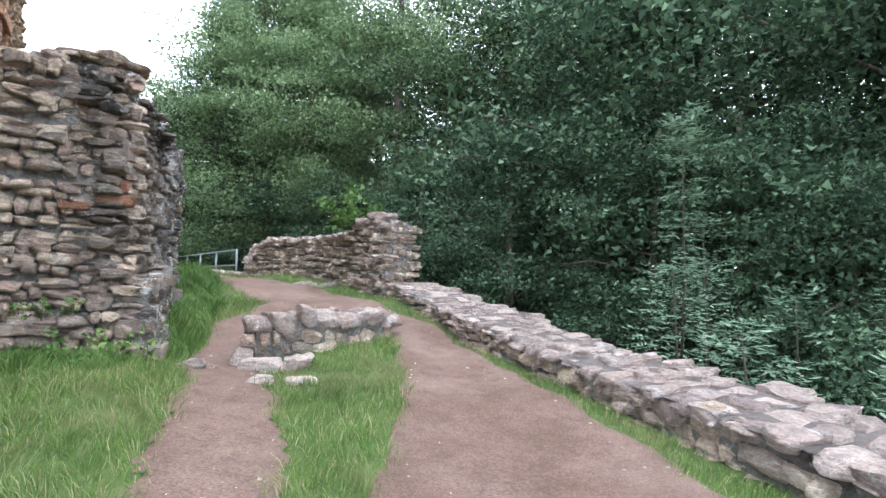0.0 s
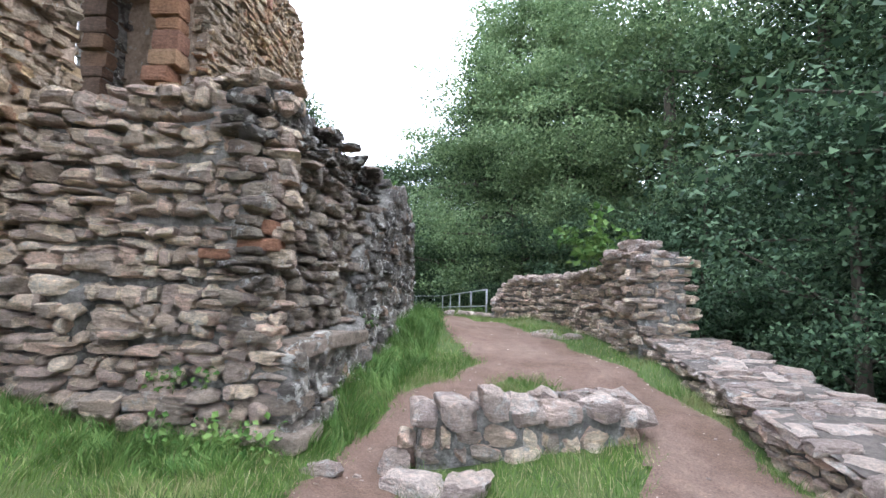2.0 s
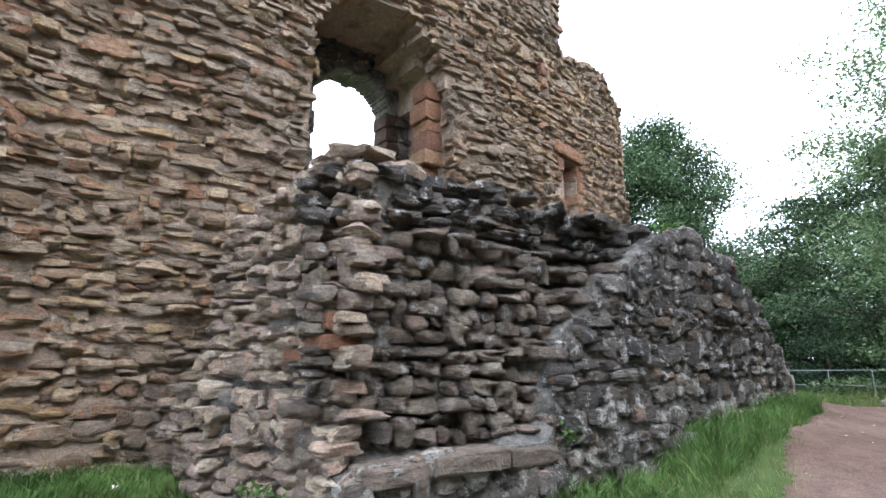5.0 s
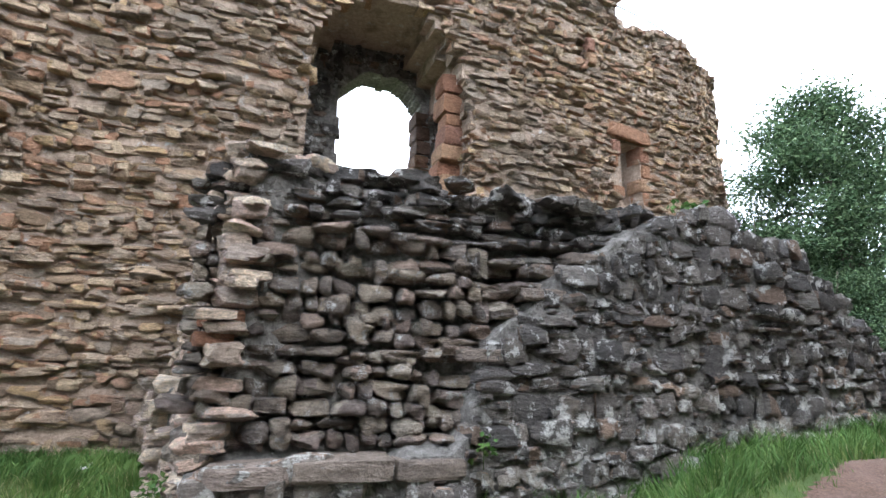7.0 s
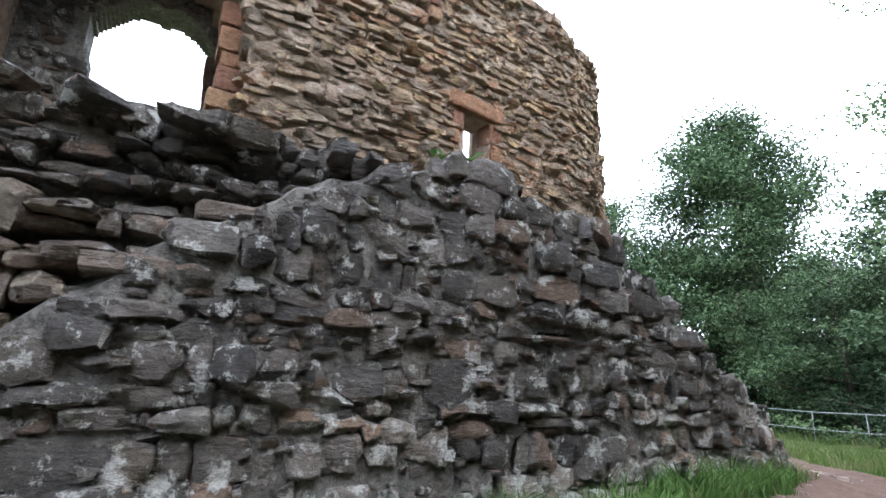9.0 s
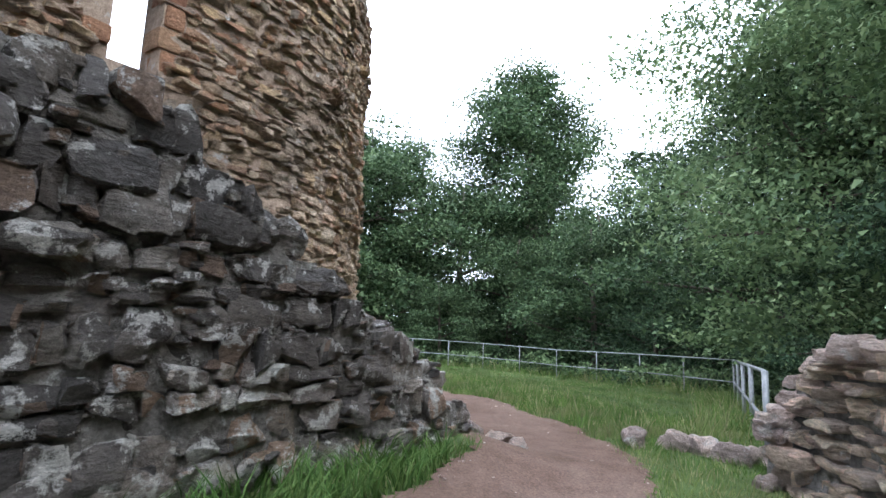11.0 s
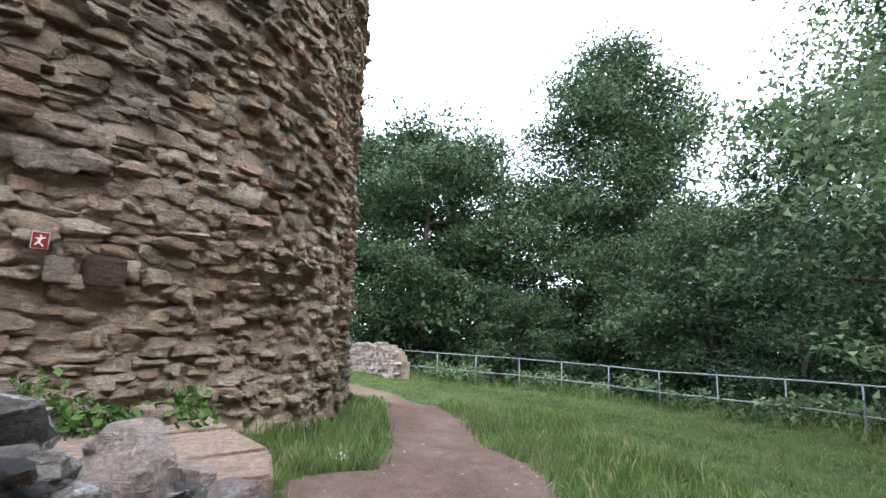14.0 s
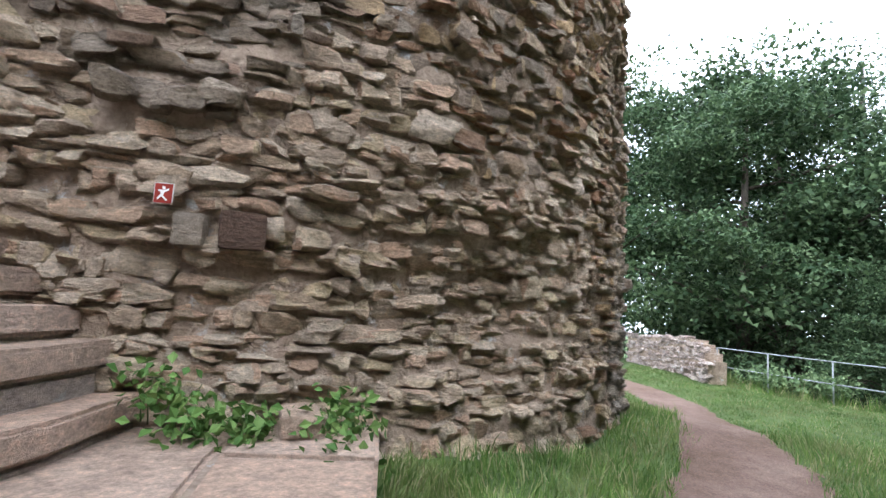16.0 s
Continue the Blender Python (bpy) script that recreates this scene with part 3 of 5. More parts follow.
def tube(name, pts, radius, material, parent, sides=6, taper=1.0, label=""):
    """A tube along a list of places."""
    pts = [Vector(p) for p in pts]
    verts, faces = [], []
    for i, p in enumerate(pts):
        d = (pts[min(i + 1, len(pts) - 1)] - pts[max(i - 1, 0)]).normalized()
        u = d.cross(Vector((0, 0, 1)) if abs(d.z) < 0.95 else Vector((1, 0, 0))).normalized()
        w = d.cross(u)
        rr = radius * (1 + (taper - 1) * i / max(1, len(pts) - 1))
        for k in range(sides):
            a = 2 * math.pi * k / sides
            verts.append(p + (u * math.cos(a) + w * math.sin(a)) * rr)
    for i in range(len(pts) - 1):
        for k in range(sides):
            a, b = i * sides + k, i * sides + (k + 1) % sides
            faces.append((a, b, b + sides, a + sides))
    faces.append(tuple(range(sides))[::-1])
    faces.append(tuple(range((len(pts) - 1) * sides, len(pts) * sides)))
    return part_mesh(name, raw_mesh(name, verts, faces, material, True), parent, label)


hr = []
for s in (14.3, 15.5, 16.7, 17.7):
    p, t, nrm = tower_line.at(s)
    q = p - nrm * 0.5
    tube("post", [(*q, 9.5), (*q, 10.45)], 0.02, mat_steel, rail_top)
    hr.append((*q, 10.45))
tube("rail", hr, 0.018, mat_steel, rail_top)

# ---- the ruined wall that leans against the tower ----
front = Line([(-5.75, 4.15), (-3.86, 5.62)])
flank = Line([(-3.86, 5.62), (-4.6, 7.3), (-5.32, 8.9), (-6.15, 10.45), (-6.9, 11.75), (-7.6, 12.8), (-8.4, 13.85), (-9.05, 14.55)])


def flank_top(s):
    s = s + 2.4
    return float(np.interp(s, [0, 2.3, 3.5, 5.8, 7.3, 8.8, 9.3, 9.95, 10.65, 11.0, 11.55, 11.6, 12.1, 12.15, 13], [3.7, 3.72, 3.88, 3.72, 3.8, 3.72, 3.5, 3.05, 2.65, 2.35, 2.3, 2.05, 2.0, 1.6, 1.55]))


def facing_top(s):
    """Below this the later, mortared facing stands proud of the core."""
    return float(np.interp(s, [0, 0.3, 2.1, 2.25, 2.4, 3.3, 4.1, 4.8, 5.0, 12], [1.25, 1.28, 1.3, 1.7, 2.2, 3.0, 3.45, 3.72, 4.2, 4.2]))


def flank_lean(s, z):
    v = noise.noise(Vector((s * 0.8, z * 0.8, 13.1))) * 0.07
    if z < facing_top(s):
        return v + (0.30 if s < 2.2 else 0.12) + 0.05 * (1.6 - min(z, 1.6))
    return v - 0.05 - 0.06 * (z - 2.0)


def front_lean(s, z):
    v = noise.noise(Vector((s * 0.9, z * 0.8, 23.1))) * 0.06
    if z < (1.75 if s < 0.75 else 0.85):
        return v + 0.2
    return v - 0.06 * (z - 1.5)


def front_top(s):
    return 3.62 + 0.12 * s + 0.05 * math.sin(s * 4)


stub = tagged(new("wall_ruined"), "broken grey rubble wall with a stepped ruined end beside the tower", "wall", kind="structure")
fv, ff = shell(flank, 0, flank.length, 0.12, -0.4, 4.2, 0.12, 1.3, lambda s, z: z < flank_top(s) - 0.1, -0.06, lambda s, z: flank_lean(s, z) - (0.0 if z < facing_top(s) + 0.05 else 0.09))
part_mesh("core", raw_mesh("core", fv, ff, mat_mortar_dark), stub)
fv, ff = shell(front, 0, front.length, 0.12, -0.3, 4.2, 0.12, 1.3, lambda s, z: z < front_top(s) - 0.1, -0.15, front_lean)
part_mesh("core", raw_mesh("core", fv, ff, mat_mortar_dark), stub)
r_s = np.random.default_rng(33)
core_near, core_far, facing = [], [], []
for st in lay_courses(-0.12, flank.length, 0.3, 4.1, (0.085, 0.17), (0.12, 0.36), lambda s, z: z < flank_top(s), r_s):
    if st[1] < facing_top(st[0]):
        continue
    (core_near if st[0] < 2.6 else core_far).append(st)
for st in lay_courses(0, flank.length, 0.2, 4.0, (0.11, 0.26), (0.13, 0.42), lambda s, z: z < flank_top(s), r_s):
    if st[1] < facing_top(st[0]) - 0.04:
        facing.append(st)
front_stones = lay_courses(0, front.length + 0.1, 0.25, 4.0, (0.085, 0.18), (0.13, 0.36), lambda s, z: z < front_top(s), r_s)
core_near, core_far = core_near[:170], core_far + core_near[170:]
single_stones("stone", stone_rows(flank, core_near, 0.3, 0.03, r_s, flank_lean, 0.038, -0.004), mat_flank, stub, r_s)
single_stones("stone", stone_rows(front, front_stones[:130], 0.3, 0.03, r_s, front_lean, 0.036, -0.004), mat_stub, stub, r_s)
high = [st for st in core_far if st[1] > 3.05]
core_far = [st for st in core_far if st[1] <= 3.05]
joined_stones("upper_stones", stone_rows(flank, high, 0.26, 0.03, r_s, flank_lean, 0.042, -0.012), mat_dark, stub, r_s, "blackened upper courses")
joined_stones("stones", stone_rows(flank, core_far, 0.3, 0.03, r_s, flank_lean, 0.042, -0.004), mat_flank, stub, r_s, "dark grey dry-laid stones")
joined_stones("stones", stone_rows(front, front_stones[130:], 0.3, 0.03, r_s, front_lean, 0.036, -0.004), mat_stub, stub, r_s)
filler = [(r_s.uniform(0.1, flank.length), r_s.uniform(0.5, 3.8), r_s.uniform(0.06, 0.2), r_s.uniform(0.035, 0.09)) for _ in range(1500)]
filler = [f for f in filler if f[1] < min(facing_top(f[0]) - 0.06, flank_top(f[0]) - 0.05)]
joined_stones("filler_stones", stone_rows(flank, filler, 0.12, -0.03, r_s, flank_lean, 0.018, 0.006), mat_dark, stub, r_s)
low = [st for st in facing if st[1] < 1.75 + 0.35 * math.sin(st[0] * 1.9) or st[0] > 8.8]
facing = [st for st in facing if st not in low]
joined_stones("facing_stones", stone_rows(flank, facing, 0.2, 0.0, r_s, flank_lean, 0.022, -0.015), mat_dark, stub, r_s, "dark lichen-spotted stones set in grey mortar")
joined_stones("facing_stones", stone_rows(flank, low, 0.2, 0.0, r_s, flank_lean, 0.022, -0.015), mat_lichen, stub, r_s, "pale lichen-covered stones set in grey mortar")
# loose top stones along the broken crest
crest = []
for line, top, n in ((flank, flank_top, 95), (front, front_top, 22)):
    for i in range(n):
        s = line.length * (i + r_s.uniform(0, 1)) / n
        p, t, nrm = line.at(s)
        q = p - nrm * r_s.uniform(0.05, 1.1)
        a = r_s.uniform(0, 6.28)
        m = np.eye(4)
        l, w, h = r_s.uniform(0.12, 0.24), r_s.uniform(0.1, 0.18), r_s.uniform(0.05, 0.1)
        m[:3, :3] = np.array([[math.cos(a), -math.sin(a), 0], [math.sin(a), math.cos(a), 0], [0, 0, 1]]) * np.array([l, w, h])
        m[:3, 3] = [*q, top(s) - 0.06 + r_s.uniform(0, 0.06)]
        crest.append(m)
joined_stones("crest_stones", crest[:95], mat_dark, stub, r_s)
joined_stones("crest_stones", crest[95:], mat_stub, stub, r_s)
# two red stones near the corner, and the slabs of the plinth
block("red_stone", wall_box(flank, 0.12, 2.37, .36, .15, .3, 0.02), mat_red, stub, 81, "red sandstone block")
block("red_stone", wall_box(front, front.length - 0.1, 2.2, .4, .12, .3, 0.07), mat_red, stub, 82, "orange sandstone block")
block("red_stone", wall_box(front, front.length - 0.5, 2.1, .3, .1, .3, 0.05), mat_red, stub, 83, "tan sandstone block")
for i, (s, z, l, h, o) in enumerate([(0.45, 1.2, .62, .15, .36), (1.15, 1.22, .8, .16, .38), (1.85, 1.2, .6, .16, .36), (0.1, 0.72, .5, .16, .4), (.05, .42, .6, .16, .5)]):
    block("plinth_slab", wall_box(flank, s, z, l, h, 0.6, o), mat_ledge, stub, 90 + i, "worn sandstone plinth slab")
for i, (s, z, l, h, o) in enumerate([(2.45, 2.12, .6, .12, .1), (3.05, 2.72, .5, .12, .06), (3.6, 3.12, .5, .12, .04)]):
    block("broken_step", wall_box(flank, s, z, l, h, 0.4, o), mat_ledge, stub, 96 + i, "broken stone ledge")

# ---- parapet along the slope ----
parapet_line = Line([(3.9, -4), (3.35, -1.0), (2.75, 2.4), (2.1, 4.3), (.45, 7.4), (-1.6, 11.35)], -1)
parapet_z = lambda s: float(np.interp(s, [0, 3.05, 6.5, 8.5, 9.6, 11.0, 12.0, 14.4, 17.6], [.35, .38, .42, .46, .51, .62, .73, .97, 1.3]))
parapet = tagged(new("wall_parapet"), "long low rubble parapet with a pale flat top", "wall", kind="structure")
# the parapet's inner face looks at the path
fv, ff = shell(parapet_line, 0, parapet_line.length, 0.15, -1.6, 1.5, 0.1, 1.05, lambda s, z: z < parapet_z(s) - 0.07, -0.05)
part_mesh("core", raw_mesh("core", fv, ff, mat_mortar_dark), parapet)
r_p = np.random.default_rng(44)
para_near, para_far = [], []
for st in lay_courses(0, parapet_line.length, -0.3, 1.35, (0.1, 0.2), (0.14, 0.4), lambda s, z: z < parapet_z(s) - 0.09 and z > parapet_z(s) - 0.85, r_p):
    (para_near if 6.2 < st[0] < 10.5 else para_far).append(st)
single_stones("stone", stone_rows(parapet_line, para_near[:130], 0.26, 0.03, r_p, None, 0.03), mat_stub, parapet, r_p)
joined_stones("stones", stone_rows(parapet_line, para_far + para_near[130:], 0.26, 0.03, r_p, None, 0.03), mat_stub, parapet, r_p)
caps = []
s = 0.0
while s < parapet_line.length:
    w = 0.0
    step = r_p.uniform(0.22, 0.4)
    while w < 1.02:
        d = r_p.uniform(0.18, 0.42)
        p, t, nrm = parapet_line.at(s + step / 2 + r_p.normal() * 0.03)
        a = r_p.normal() * 0.12
        tt, nn = t * math.cos(a) + nrm * math.sin(a), nrm * math.cos(a) - t * math.sin(a)
        m = np.eye(4)
        m[:3, 0], m[:3, 1], m[:3, 2] = np.array([*tt, r_p.normal() * .05]) * (step * 0.53), np.array([*nn, r_p.normal() * .05]) * (d * 0.54), np.array([0, 0, r_p.uniform(.05, .085)])
        m[:3, 3] = [*(p + nrm * (0.05 - w - d / 2)), parapet_z(s) - 0.055 + 0.05 * w + r_p.normal() * 0.014]
        if np.linalg.det(m[:3, :3]) < 0:
            m[:3, 0] *= -1
        caps.append((s, m))
        w += d
    s += step
single_stones("cap_stone", [m for s, m in caps if 6.2 < s < 11.5][:200], mat_pale, parapet, r_p)
joined_stones("cap_stones", [m for s, m in caps if 6.2 < s < 11.5][200:] + [m for s, m in caps if not 6.2 < s < 11.5], mat_pale, parapet, r_p, "pale lichen-covered capping stones")
bed_v, bed_f = [], []
for i, s in enumerate(np.linspace(0, parapet_line.length - 0.05, 120)):
    p, t, nrm = parapet_line.at(s)
    for w in (0.02, -0.5, -1.02):
        bed_v.append((*(p + nrm * w), parapet_z(s) - 0.035 - 0.05 * w))
    if i:
        a = 3 * (i - 1)
        bed_f += [(a, a + 1, a + 4, a + 3), (a + 1, a + 2, a + 5, a + 4)]
mat_bed = mortar_material("pale_bedding", (0.15, 0.125, 0.11), (0.29, 0.245, 0.22))
part_mesh("bedding", raw_mesh("bedding", bed_v, bed_f, mat_bed), parapet)

# ---- the tall broken end of the parapet ----
ruin_line = Line([(-1.75, 11.3), (-2.5, 12.4), (-3.9, 14.3), (-5.7, 16.1), (-6.9, 16.7), (-7.35, 16.75)], -1)
ruin_z = lambda s: float(np.interp(s, [0, .25, .7, 1.2, 2, 3, 4, 5.5, 6.7, 7.4, 7.65, 7.9, 8.05], [2.45, 2.72, 2.76, 2.6, 2.42, 2.3, 2.3, 2.3, 2.3, 2.2, 1.95, 1.6, 1.4]))
ruin = tagged(new("wall_broken_end"), "tall ragged end of the rubble parapet", "wall", kind="structure")
ruin_lean = lambda s, z: noise.noise(Vector((s, z, 41.0))) * 0.1 - 0.08 * (z - 1.2)
fv, ff = shell(ruin_line, 0, ruin_line.length, 0.15, -2.2, 3.2, 0.12, 0.8, lambda s, z: z < ruin_z(s) - 0.1, -0.08, ruin_lean)
part_mesh("core", raw_mesh("core", fv, ff, mat_mortar_dark), ruin)
joined_stones("stones", stone_rows(ruin_line, lay_courses(0, ruin_line.length, .6, 3.0, (.08, .17), (.12, .36), lambda s, z: z < ruin_z(s), r_p), 0.26, 0.03, r_p, ruin_lean, 0.05), mat_stub, ruin, r_p)
side = Line([(-1.02, 11.69), (-1.7, 11.22)], -1)
fv, ff = shell(side, 0, side.length, 0.15, -2.2, 3.2, 0.12, 0.5, lambda s, z: z < 2.45, -0.03, ruin_lean)
part_mesh("core", raw_mesh("core", fv, ff, mat_mortar_dark), ruin)
joined_stones("stones", stone_rows(side, lay_courses(-0.1, side.length + 0.1, -.4, 2.6, (.08, .17), (.12, .36), lambda s, z: z < 2.6, r_p), 0.26, 0.03, r_p, ruin_lean, 0.05), mat_stub, ruin, r_p)
p_end, t_end, n_end = ruin_line.at(ruin_line.length - 0.01)
tail = Line([tuple(p_end + n_end * 0.05 - t_end * 0.12), tuple(p_end - n_end * 0.8 - t_end * 0.05)])
if np.dot(tail.at(0.1)[2], t_end) < 0:
    tail.side = -tail.side
tail_z = lambda s: 1.6 + 0.5 * math.sin(s * 2.4 + 0.3)
joined_stones("end_stones", stone_rows(tail, lay_courses(-0.05, tail.length + 0.05, .7, 2.4, (.07, .14), (.1, .24), lambda s, z: z < tail_z(s), r_p), 0.15, 0.03, r_p, ruin_lean, 0.04), mat_pale, ruin, r_p, "ragged broken end of purple-grey rubble")
crest = []
for i in range(110):
    s = ruin_line.length * (i + r_p.uniform(0, 1)) / 110
    p, t, nrm = ruin_line.at(s)
    a = r_p.uniform(0, 6.28)
    m = np.eye(4)
    m[:3, :3] = np.array([[math.cos(a), -math.sin(a), 0], [math.sin(a), math.cos(a), 0], [0, 0, 1]]) * np.array([r_p.uniform(.1, .2), r_p.uniform(.08, .16), r_p.uniform(.05, .1)])
    m[:3, 3] = [*(p - nrm * r_p.uniform(0, 0.75)), ruin_z(s) - 0.05 + r_p.uniform(0, .06)]
    crest.append(m)
joined_stones("crest_stones", crest, mat_pale, ruin, r_p)

# ---- low boulder wall in the grass ----
stump_line = Line([(-2.4, 6.1), (-1.7, 6.68), (-0.98, 7.42)])
stump = tagged(new("wall_stump"), "low stump of a mortared rubble wall in the grass", "wall", kind="structure")
stump_z = lambda s: float(np.interp(s, [0, .3, 1.0, 1.6, 2.3], [.78, .86, .84, .86, .74]))
fv, ff = shell(stump_line, 0, stump_line.length, 0.12, -0.1, 1.0, 0.08, 0.55, lambda s, z: z < stump_z(s) - 0.1, -0.04)
part_mesh("core", raw_mesh("core", fv, ff, mat_mortar_dark), stump)
single_stones("stone", stone_rows(stump_line, lay_courses(0, stump_line.length, .15, .62, (.12, .2), (.16, .36), lambda s, z: True, r_p), 0.3, 0.03, r_p, None, 0.03), mat_stub, stump, r_p)
mats = []
s = -0.05
while s < stump_line.length:
    l = r_p.uniform(0.22, 0.42)
    p, t, nrm = stump_line.at(s + l / 2)
    for w, d in ((0.02, .34), (-.3, .3)):
        m = np.eye(4)
        m[:3, 0], m[:3, 1], m[:3, 2] = np.array([*t, 0.04 * r_p.normal()]) * l * 0.52, np.array([*nrm, .05 * r_p.normal()]) * d * 0.55, np.array([0, 0, r_p.uniform(.1, .14)])
        m[:3, 3] = [*(p + nrm * (w + .04 - d / 2)), stump_z(s + l / 2) - 0.1 + r_p.normal() * .035]
        if np.linalg.det(m[:3, :3]) < 0:
            m[:3, 0] *= -1
        mats.append(m)
    s += l
single_stones("cap_stone", mats, mat_pale, stump, r_p)


def lone_stone(x, y, l, w, h, turn, material, label, sink=0.35, z=None):
    """A loose stone bedded in the ground."""
    r = np.random.default_rng(int(abs(x * 370 + y * 910)))
    base, faces = grid_cube(7)
    v = base / (np.abs(base) ** 4).sum(1, keepdims=True) ** 0.25
    for _ in range(11):
        cut = r.normal(size=3)
        cut /= np.linalg.norm(cut)
        v = v - np.maximum(v @ cut - r.uniform(0.62, 1.0), 0)[:, None] * cut
    v = v / np.abs(v).max(0)
    v = v * (1 + 0.045 * (np.sin(v @ r.normal(size=3) * 5 + 1) + np.sin(v @ r.normal(size=3) * 9)))[:, None] + r.normal(size=v.shape) * 0.018
    ob = new("stone", raw_mesh("stone", v * np.array([l / 2, w / 2, h / 2]), faces, material, "worn"))
    ob.matrix_world = pose(x, y, (hgt(x, y) if z is None else z) + h * (0.5 - sink), 0, 0, turn)
    return tagged(ob, label, "stone", "loose stones")


for x, y, l, w, h, turn in [(-2.98, 5.55, .42, .3, .2, 20), (-2.55, 5.95, .3, .2, .34, 60), (-2.2, 5.75, .55, .36, .24, 15), (-1.85, 5.95, .5, .4, .28, 50), (-2.0, 5.15, .34, .22, .14, 30), (-1.55, 5.35, .4, .24, .14, 10), (-2.72, 5.72, .1, .08, .08, 0)]:
    lone_stone(x, y, l, w, h, turn, mat_pale, "pale flat stone half sunk in the turf")

# ---- flat stones by the fence, and edging stones in the path ----
for i in range(16):
    u = i / 15
    lone_stone(-8.75 + 1.15 * u + .05 * r_p.normal(), 16.45 + 1.35 * u + 0.12 * r_p.normal(), r_p.uniform(.28, .5), r_p.uniform(.2, .32), .24, r_p.uniform(0, 180), mat_pale, "pale stone of a sunken wall footing", 0.2)
for x, y in [(-3.55, 11.9), (-3.2, 12.15), (-3.9, 12.6)]:
    lone_stone(x, y, .55, .2, .16, 35, mat_pale, "pale edging stone beside the path", 0.3)

# ---- rubble at the foot of the wall's stepped end ----
for x, y, l, w, h, turn, dz in [(-9.35, 14.75, .36, .3, .24, 20, 0), (-9.75, 14.55, .4, .3, .26, 70, 0), (-10.1, 14.3, .36, .3, .28, 10, .05), (-9.5, 14.2, .42, .36, .32, 50, .2),
                                (-10.35, 14.75, .3, .24, .16, 30, 0), (-9.0, 14.95, .32, .24, .2, 80, 0), (-10.0, 13.9, .45, .36, .32, 40, .25), (-10.6, 14.45, .26, .2, .16, 0, 0),
                                (-9.2, 13.9, .5, .42, .4, 10, .32), (-9.55, 14.9, .22, .18, .14, 55, 0), (-9.9, 14.75, .26, .2, .16, 15, 0), (-9.2, 14.45, .34, .26, .26, 35, .12),
                                (-9.75, 14.25, .3, .22, .2, 95, .2), (-10.25, 14.5, .28, .2, .18, 120, .02), (-9.6, 13.75, .4, .3, .3, 65, .45), (-8.75, 15.05, .2, .16, .14, 25, 0)]:
    lone_stone(x, y, l, w, h, turn, mat_pale, "tumbled lichen-spotted boulder by the paving", 0.15, hgt(x, y) + dz)

# ---- paving and steps beside the tower ----
def slab_prism(name, poly, z0, z1, material, parent, label=""):
    bm = bmesh.new()
    vs = [bm.verts.new((x, y, z1)) for x, y in poly]
    f = bm.faces.new(vs)
    if f.normal.z < 0 or f.calc_area() and sum((a[0] * b[1] - b[0] * a[1]) for a, b in zip(poly, poly[1:] + poly[:1])) < 0:
        f.normal_flip()
    ext = bmesh.ops.extrude_face_region(bm, geom=[f])
    bmesh.ops.translate(bm, verts=[v for v in ext["geom"] if isinstance(v, bmesh.types.BMVert)], vec=(0, 0, z0 - z1))
    bmesh.ops.recalc_face_normals(bm, faces=bm.faces)
    bmesh.ops.bevel(bm, geom=[e for e in bm.edges], offset=0.025, segments=2, affect="EDGES")
    return part(name, bm, material, parent, label)


paving = tagged(new("paving"), "worn reddish stone paving at the tower's foot", "paving", kind="structure")
slab_prism("paving_slab", [(-12.55, 13.2), (-11.75, 13.7), (-11.3, 12.95), (-12.0, 12.55)], 0.8, 1.47, mat_slab, paving)
slab_prism("paving_slab", [(-11.73, 13.71), (-11.0, 14.15), (-10.55, 13.5), (-11.28, 12.96)], 0.8, 1.458, mat_slab, paving)
slab_prism("paving_slab", [(-10.98, 14.16), (-10.3, 14.3), (-10.0, 13.5), (-10.53, 13.5)], 0.8, 1.45, mat_slab, paving)
slab_prism("paving_slab", [(-11.27, 12.93), (-10.55, 13.47), (-10.0, 13.47), (-10.2, 12.3), (-11.3, 12.0), (-11.98, 12.53)], 0.8, 1.463, mat_slab, paving)
slab_prism("paving_bed", [(-12.4, 13.15), (-11.0, 14.05), (-10.4, 14.15), (-10.1, 12.4), (-11.3, 12.1)], 0.6, 1.435, mat_mortar, paving)
block("kerb_block", np.array([[.17, .09, 0, -11.95], [.17, -.09, 0, 12.95], [0, 0, .08, 1.53], [0, 0, 0, 1]], float), mat_slab, paving, 7, "low stone block")
stairs = tagged(new("steps"), "worn stone steps climbing beside the tower", "steps", kind="structure")
d1, d2 = np.array([.43, -.9]), np.array([.9, .43])
for i, (s_at, ztop) in enumerate([(15.72, 1.68), (15.48, 2.0), (15.25, 2.2), (15.02, 2.42), (14.8, 2.62), (14.56, 2.82), (14.3, 3.02)]):
    o = tower_line.at(s_at)[0]
    deep = .42 if i < 6 else 1.2
    wob = [0.04 * math.sin(7 * i + k * 2.1) for k in range(4)]
    pts = [o - d2 * .3, o + d2 * .35 - d1 * wob[0], o + d2 * .8 - d1 * wob[1], o + d2 * 1.3 - d1 * wob[2], o + d2 * 1.3 + d1 * deep, o - d2 * .3 + d1 * deep]
    slab_prism("step", [tuple(q) for q in pts], ztop - 0.17, ztop, mat_slab, stairs)
    pts = [q + d1 * 0.035 for q in pts]
    slab_prism("riser", [tuple(q) for q in pts], 0.7, ztop - 0.172, mat_stub, stairs)

